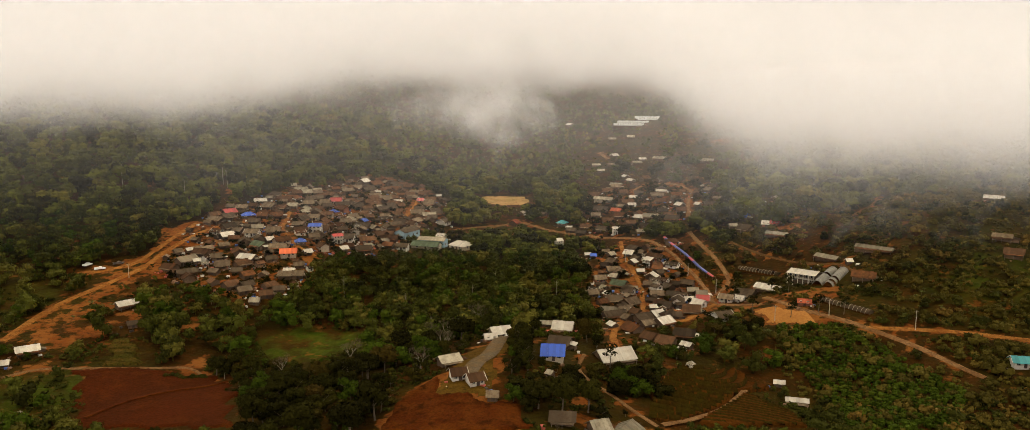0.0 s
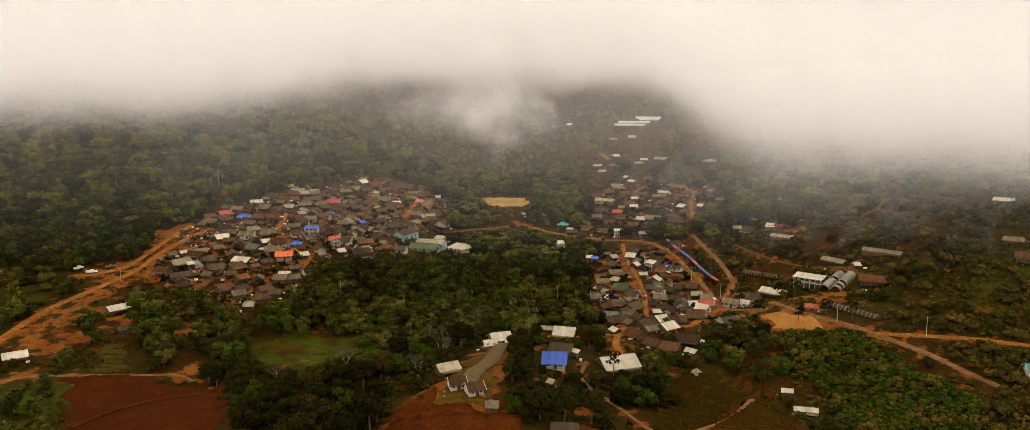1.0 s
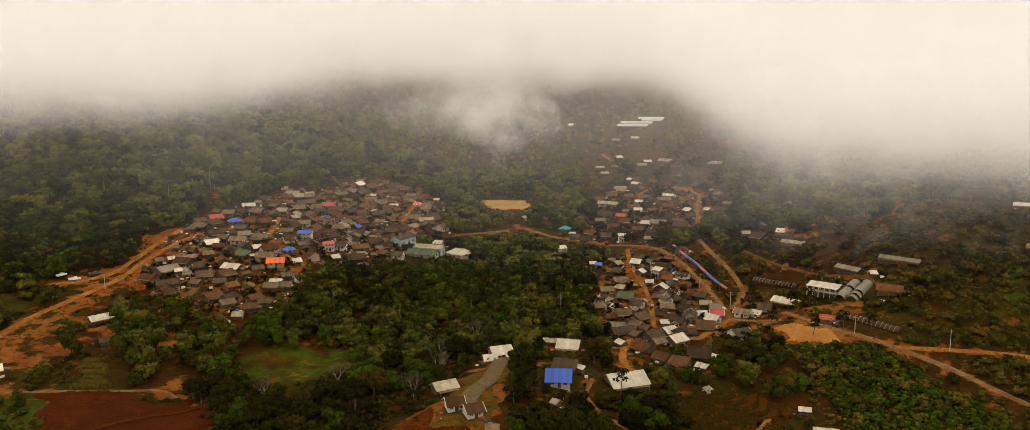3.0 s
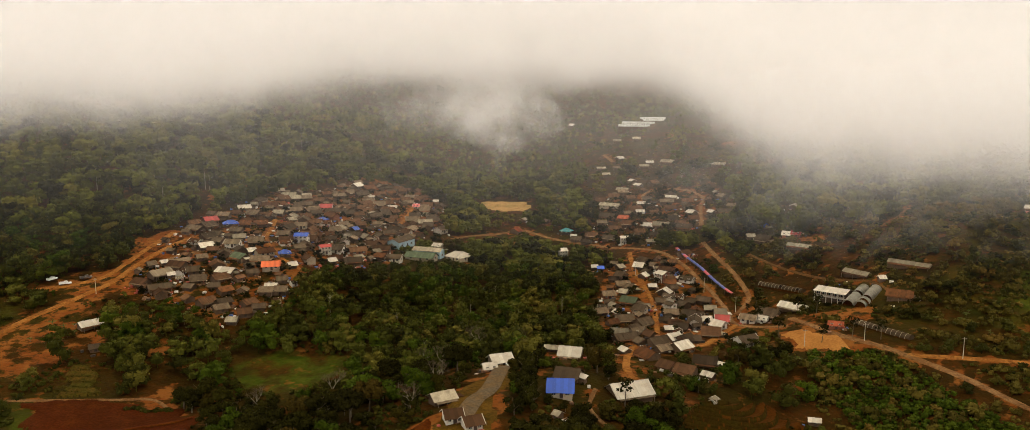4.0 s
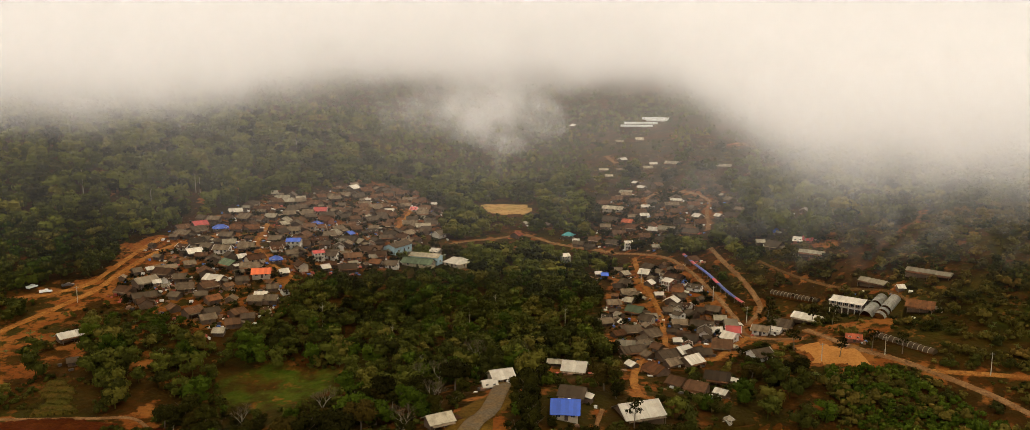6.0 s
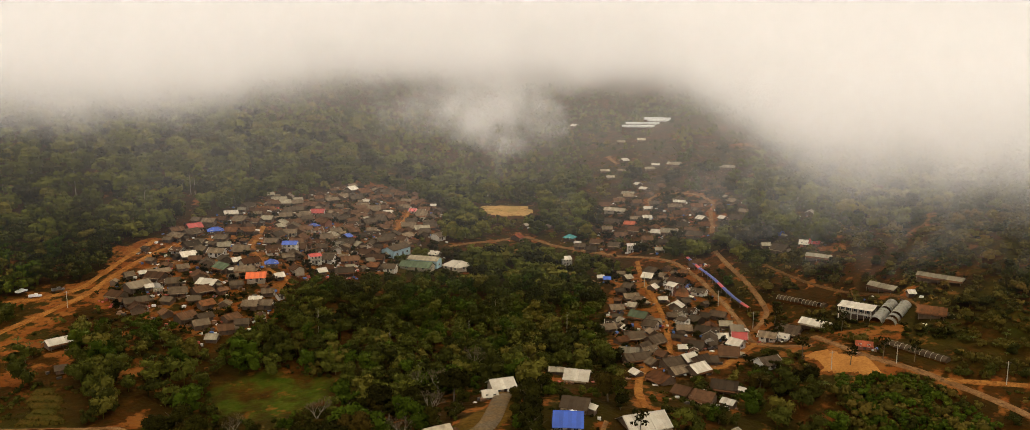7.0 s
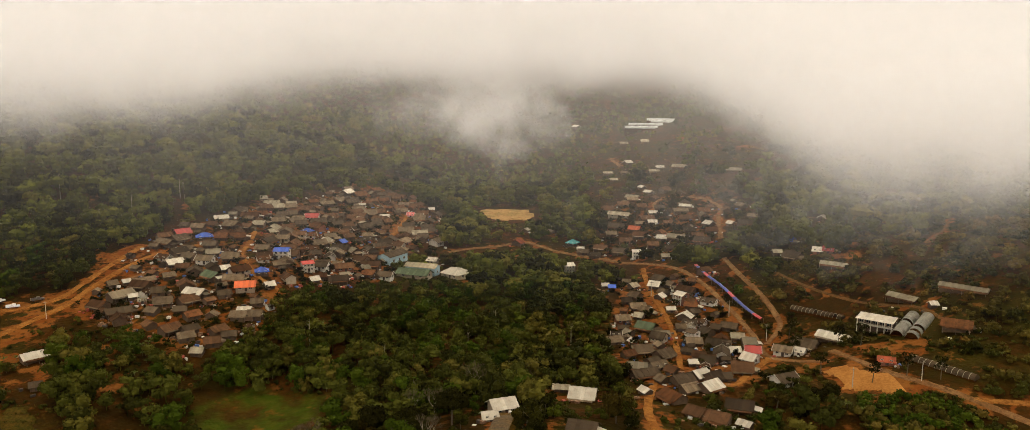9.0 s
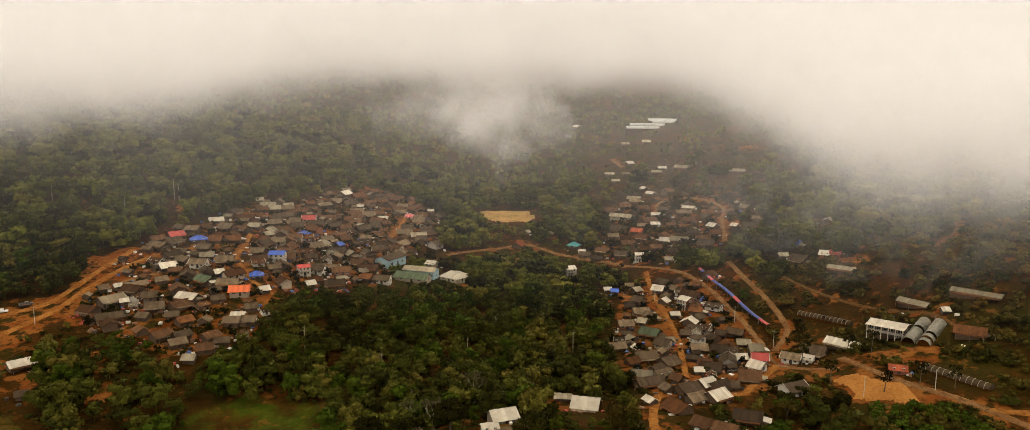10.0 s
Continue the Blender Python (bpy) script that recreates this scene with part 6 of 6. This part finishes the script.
set_out(lambda: make_tree(12, 2.6, 5.5, 3.5, L_DARK, M_BARK, 220, 0.7, "slender roadside tree with an open crown", "roadside trees"), [(32, 277), (101, 352), (116, 378), (122, 372), (125, 342), (134, 338), (98, 372), (104, 396), (113, 340), (30, 300)], 0.8, 1.1, 6)
set_out(lambda: make_tree(13, 1.6, 6.0, 0.3, L_DARK, M_BARK, 260, 0.6, "dark conical evergreen beside the lane", "conical trees"), [(101, 397), (-10, 612), (-1, 613), (-28, 470), (60, 395)], 0.6, 0.9, 7)
set_out(lambda: make_tree(14, 1.8, 2.2, 0.4, L_RED, M_BARK, 160, 0.6, "small tree with rust-red leaves", "red-leaved trees"), [(-28, 371), (-100, 300)], 0.8, 1.0, 8)
set_out(lambda: make_tree(15, 3.6, 5.2, 0.4, L_DARK, M_BARK, 760, 0.62, "broad dark tree beside the houses", "yard trees"), [(9, 268), (24, 318), (28, 322), (27, 312), (20, 286), (21, 278), (88, 352), (95, 350), (22, 262), (16, 262), (-16, 256), (58, 318), (48, 290), (52, 283), (40, 292), (36, 296)], 0.7, 1.2, 9, 6.0)
set_out(lambda: make_tree(16, 2.4, 2.8, 0.8, L_WOOD, M_BARK, 240, 0.65, "small green tree among the houses", "yard trees"),
        [(-125, 425), (-141, 418), (-99, 452), (-88, 466), (-70, 495), (-112, 492), (-130, 520), (-95, 560), (-78, 575), (-140, 470), (-62, 540), (-104, 520), (52, 455), (68, 440), (80, 452), (45, 395), (72, 392), (83, 372), (64, 368), (90, 440), (55, 382), (100, 560), (70, 590), (90, 605)], 0.6, 1.1, 10)
_g = random.Random(77)
YARD = []
while len(YARD) < 110:
    x, y = _g.choice([(_g.uniform(-170, -60), _g.uniform(395, 640)), (_g.uniform(38, 100), _g.uniform(345, 480)), (_g.uniform(50, 135), _g.uniform(520, 640))])
    if bool(free(OPEN, np.array([x]), np.array([y]))[0]) and min(abs(x - a) / (c / 2 + 1.2) + abs(y - b) / (d / 2 + 1.2) for a, b, c, d in FOOTPRINTS) > 1.2:
        YARD.append((x, y))
set_out(lambda: make_tree(17, 2.3, 2.8, 1.0, L_DARK, M_BARK, 260, 0.62, "dark bushy tree between the roofs", "yard trees"), YARD, 0.6, 1.2, 11)
set_out(lambda: make_tree(18, 3.4, 5.4, 0.3, L_DARK, M_BARK, 760, 0.6, "dense dark tree between the drive and the blue-roofed house", "yard trees"), [(2, 296), (3, 289), (1, 283), (3, 276), (2, 269), (4, 262), (-1, 258), (0, 293), (4, 284), (5, 270), (7, 316), (4, 300), (0, 277)], 0.85, 1.3, 12)
set_out(lambda: make_tree(22, 3.2, 4.2, 0.0, L_WOOD, M_BARK, 700, 0.58, "bushy dark green tree on the knoll", "yard trees"), [(6, 251), (1, 246), (9, 246), (13, 250), (18, 254), (19, 264), (26, 265), (36, 256), (43, 262), (46, 254), (32, 253), (41, 274), (39, 264), (36, 360), (31, 349), (28, 366), (25, 355), (81, 336), (88, 343), (93, 332), (85, 323), (98, 334), (79, 328), (59, 300), (4, 236), (34, 268)], 0.7, 1.15, 15)

# ---- low cloud and mist ----
def cloud_material(name, outline, soft, thick, haze, scale, seed, floor, rise):
    """Cloud closing above its ragged base, thinner again where the light comes through above, with a little haze below it down to the floor. outline: (x, height of the base)."""
    m = bpy.data.materials.new(name)
    m.use_nodes = True
    nt = m.node_tree
    nt.nodes.clear()
    p = place_of(nt)
    xyz = nt.nodes.new("ShaderNodeSeparateXYZ")
    nt.links.new(p, xyz.inputs[0])
    shift = nt.nodes.new("ShaderNodeVectorMath")
    shift.operation = "ADD"
    shift.inputs[1].default_value = (seed * 71.0, seed * 13.0, seed * 37.0)
    nt.links.new(p, shift.inputs[0])
    squash = nt.nodes.new("ShaderNodeVectorMath")
    squash.operation = "MULTIPLY"
    squash.inputs[1].default_value = (1.0, 1.0, 0.85)
    nt.links.new(shift.outputs[0], squash.inputs[0])
    big = node(nt, "ShaderNodeTexNoise", Scale=scale, Detail=2.0, Roughness=0.45)
    fine = node(nt, "ShaderNodeTexNoise", Scale=scale * 3.0, Detail=3.0, Roughness=0.5, Distortion=0.3)
    for t in (big, fine):
        nt.links.new(squash.outputs[0], t.inputs["Vector"])
    rag = math_of(nt, "ADD", math_of(nt, "MULTIPLY", math_of(nt, "SUBTRACT", big.outputs["Fac"], 0.5), soft * 2.6), math_of(nt, "MULTIPLY", math_of(nt, "SUBTRACT", fine.outputs["Fac"], 0.5), soft * 2.5))
    across = node(nt, "ShaderNodeMapRange", From_Min=-400.0, From_Max=400.0)
    nt.links.new(xyz.outputs["X"], across.inputs["Value"])
    ramp = nt.nodes.new("ShaderNodeValToRGB")
    ramp.color_ramp.interpolation = "B_SPLINE"
    e = ramp.color_ramp.elements
    e[0].position, e[1].position = (outline[0][0] + 400) / 800, (outline[-1][0] + 400) / 800
    for x, z in outline[1:-1]:
        e.new((x + 400) / 800)
    for stop, (x, z) in zip(e, outline):
        stop.color = (z / 200, z / 200, z / 200, 1)
    nt.links.new(across.outputs["Result"], ramp.inputs["Fac"])
    line = math_of(nt, "MULTIPLY", ramp.outputs["Color"], 200.0)
    up = math_of(nt, "ADD", math_of(nt, "SUBTRACT", xyz.outputs["Z"], line), rag)
    r = node(nt, "ShaderNodeMapRange", From_Min=-soft, From_Max=soft * 1.6, To_Min=0.0, To_Max=thick)
    r.interpolation_type = "SMOOTHERSTEP"
    nt.links.new(up, r.inputs["Value"])
    low = node(nt, "ShaderNodeMapRange", From_Min=floor, From_Max=floor + rise, To_Min=0.0, To_Max=haze)
    low.interpolation_type = "SMOOTHSTEP"
    nt.links.new(xyz.outputs["Z"], low.inputs["Value"])
    top = node(nt, "ShaderNodeMapRange", From_Min=25.0, From_Max=80.0, To_Min=1.0, To_Max=0.36)
    nt.links.new(up, top.inputs["Value"])
    r = math_of(nt, "MULTIPLY", r.outputs["Result"], top.outputs["Result"]).node
    low = math_of(nt, "MULTIPLY", low.outputs["Result"], math_of(nt, "ADD", math_of(nt, "MULTIPLY", big.outputs["Fac"], 2.4), -0.2)).node
    alpha = math_of(nt, "MAXIMUM", r.outputs["Value"], low.outputs["Value"])
    clear = nt.nodes.new("ShaderNodeBsdfTransparent")
    front = node(nt, "ShaderNodeBsdfDiffuse", Color=(0.97, 0.935, 0.895, 1))
    back = node(nt, "ShaderNodeBsdfTranslucent", Color=(0.97, 0.935, 0.895, 1))
    both = nt.nodes.new("ShaderNodeMixShader")
    nt.links.new(front.outputs[0], both.inputs[1])
    nt.links.new(back.outputs[0], both.inputs[2])
    fog = nt.nodes.new("ShaderNodeMixShader")
    nt.links.new(alpha, fog.inputs[0])
    nt.links.new(clear.outputs[0], fog.inputs[1])
    nt.links.new(both.outputs[0], fog.inputs[2])
    out = nt.nodes.new("ShaderNodeOutputMaterial")
    nt.links.new(fog.outputs[0], out.inputs["Surface"])
    return m


def make_puff(x, y, z, rx, rz, thick, seed):
    """A loose wisp of mist adrift in front of the hill."""
    m = bpy.data.materials.new("wisp")
    m.use_nodes = True
    nt = m.node_tree
    nt.nodes.clear()
    p = place_of(nt)
    rel = nt.nodes.new("ShaderNodeVectorMath")
    rel.operation = "SUBTRACT"
    rel.inputs[1].default_value = (x, y, z)
    nt.links.new(p, rel.inputs[0])
    unit = nt.nodes.new("ShaderNodeVectorMath")
    unit.operation = "MULTIPLY"
    unit.inputs[1].default_value = (1 / rx, 0.0, 1 / rz)
    nt.links.new(rel.outputs[0], unit.inputs[0])
    far = nt.nodes.new("ShaderNodeVectorMath")
    far.operation = "LENGTH"
    nt.links.new(unit.outputs[0], far.inputs[0])
    fine = node(nt, "ShaderNodeTexNoise", Scale=0.046, Detail=5.0, Roughness=0.62, Distortion=1.0)
    nt.links.new(p, fine.inputs["Vector"])
    edge = math_of(nt, "ADD", far.outputs["Value"], math_of(nt, "MULTIPLY", math_of(nt, "SUBTRACT", fine.outputs["Fac"], 0.5), 3.1))
    r = node(nt, "ShaderNodeMapRange", From_Min=1.0, From_Max=0.1, To_Min=0.0, To_Max=thick)
    r.interpolation_type = "SMOOTHERSTEP"
    nt.links.new(edge, r.inputs["Value"])
    clear = nt.nodes.new("ShaderNodeBsdfTransparent")
    front = node(nt, "ShaderNodeBsdfDiffuse", Color=(0.97, 0.935, 0.895, 1))
    back = node(nt, "ShaderNodeBsdfTranslucent", Color=(0.97, 0.935, 0.895, 1))
    both, fog = nt.nodes.new("ShaderNodeMixShader"), nt.nodes.new("ShaderNodeMixShader")
    nt.links.new(front.outputs[0], both.inputs[1])
    nt.links.new(back.outputs[0], both.inputs[2])
    nt.links.new(r.outputs["Result"], fog.inputs[0])
    nt.links.new(clear.outputs[0], fog.inputs[1])
    nt.links.new(both.outputs[0], fog.inputs[2])
    out = nt.nodes.new("ShaderNodeOutputMaterial")
    nt.links.new(fog.outputs[0], out.inputs["Surface"])
    xs, zs = np.linspace(x - 1.5 * rx, x + 1.5 * rx, 17), np.linspace(z - 1.5 * rz, z + 1.5 * rz, 13)
    gx, gz = np.meshgrid(xs, zs)
    gy = y + 6 * np.sin(gx / 17.0 + seed) + 5 * np.sin(gz / 9.0)
    i = np.arange(gx.size).reshape(gx.shape)
    quads = np.stack([i[:-1, :-1], i[:-1, 1:], i[1:, 1:], i[1:, :-1]], -1).reshape(-1, 4)
    me = quads_of("mist_wisp", np.stack([gx, gy, gz], -1).reshape(-1, 3), quads, m, True)
    return tagged(new("mist_wisp", me), "loose wisp of pale mist before the wooded hill", "mist", kind="stuff")


def make_cloud(y, outline, soft, thick, haze, scale, seed):
    """One layer of a bank of mist: a wide, wavy veil that hangs across the valley."""
    half = 0.66 * y + 40
    floor, rise = 100 - 0.235 * y, 0.21 * y  # below this the air is clear
    xs = np.linspace(-half, half, 61)
    base = np.interp(xs, [q[0] for q in outline], [q[1] for q in outline]) - 1.7 * soft
    foot = np.minimum(base, floor) if haze else base
    up = np.linspace(0, 1, 17)[:, None]
    gx, gz = np.broadcast_to(xs, (17, 61)), foot + up * (150 + 0.12 * y - foot)
    gy = y + 14 * np.sin(gx / 70.0 + seed) + 9 * np.sin(gz / 30.0 + 2 * seed)
    i = np.arange(gx.size).reshape(gx.shape)
    quads = np.stack([i[:-1, :-1], i[:-1, 1:], i[1:, 1:], i[1:, :-1]], -1).reshape(-1, 4)
    me = quads_of("cloud_bank", np.stack([gx, gy, gz], -1).reshape(-1, 3), quads, cloud_material("mist", outline, soft, thick, haze, scale, seed, floor, rise), True)
    return tagged(new("cloud_bank", me), "low grey-white cloud hanging over the valley", "cloud", kind="stuff")


# the bank: many thin layers, closest together at its southern edge
scene.cycles.transparent_max_bounces = 64
LAYERS = [274, 287, 300, 314, 329, 346, 365, 387, 412, 442, 478, 520, 570, 630, 700, 785, 885, 1010]
for i, y in enumerate(LAYERS):
    k = min(1.0, max(0.0, (y - 300) / 400))
    wide = y / 300
    outline = [(-400, 86 + 4 * k), (-125 * wide, 89 + 6 * k), (-92 * wide, 93 + 8 * k), (-55 * wide, 105), (36 * wide, 105 - 2 * k), (64 * wide, 86 + 6 * k), (86 * wide, 71 + 12 * k), (400, 71)]
    if y > 760:
        outline = [(-400, 88), (-200, 97), (0, 100), (200, 88), (400, 76)]
    if y > 980:
        outline = [(-400, 80), (-100, 90), (100, 84), (400, 72)]
    haze = 0.0 if y < 300 else 0.008 + 0.031 * min(1.0, (y - 300) / 660) ** 1.2
    make_cloud(y, outline, 10 + 18 * k, 0.21 if y < 760 else 0.23, haze, 0.013 - 0.007 * k, 1 + 0.41 * i)
for i in range(3):
    make_puff(-14 + 4 * i, 400 + 18 * i, 89 - 1.0 * i, 31, 23, 0.24, 0.8 * i)
for i in range(2):
    make_puff(-44 + 6 * i, 505 + 22 * i, 84, 34, 17, 0.13, 2 + i)
for i in range(5):
    y = 335 + 42 * i
    make_puff(0.43 * y, y, 100 - 0.108 * y, 0.34 * y, 0.085 * y, 0.036, 4 + i)
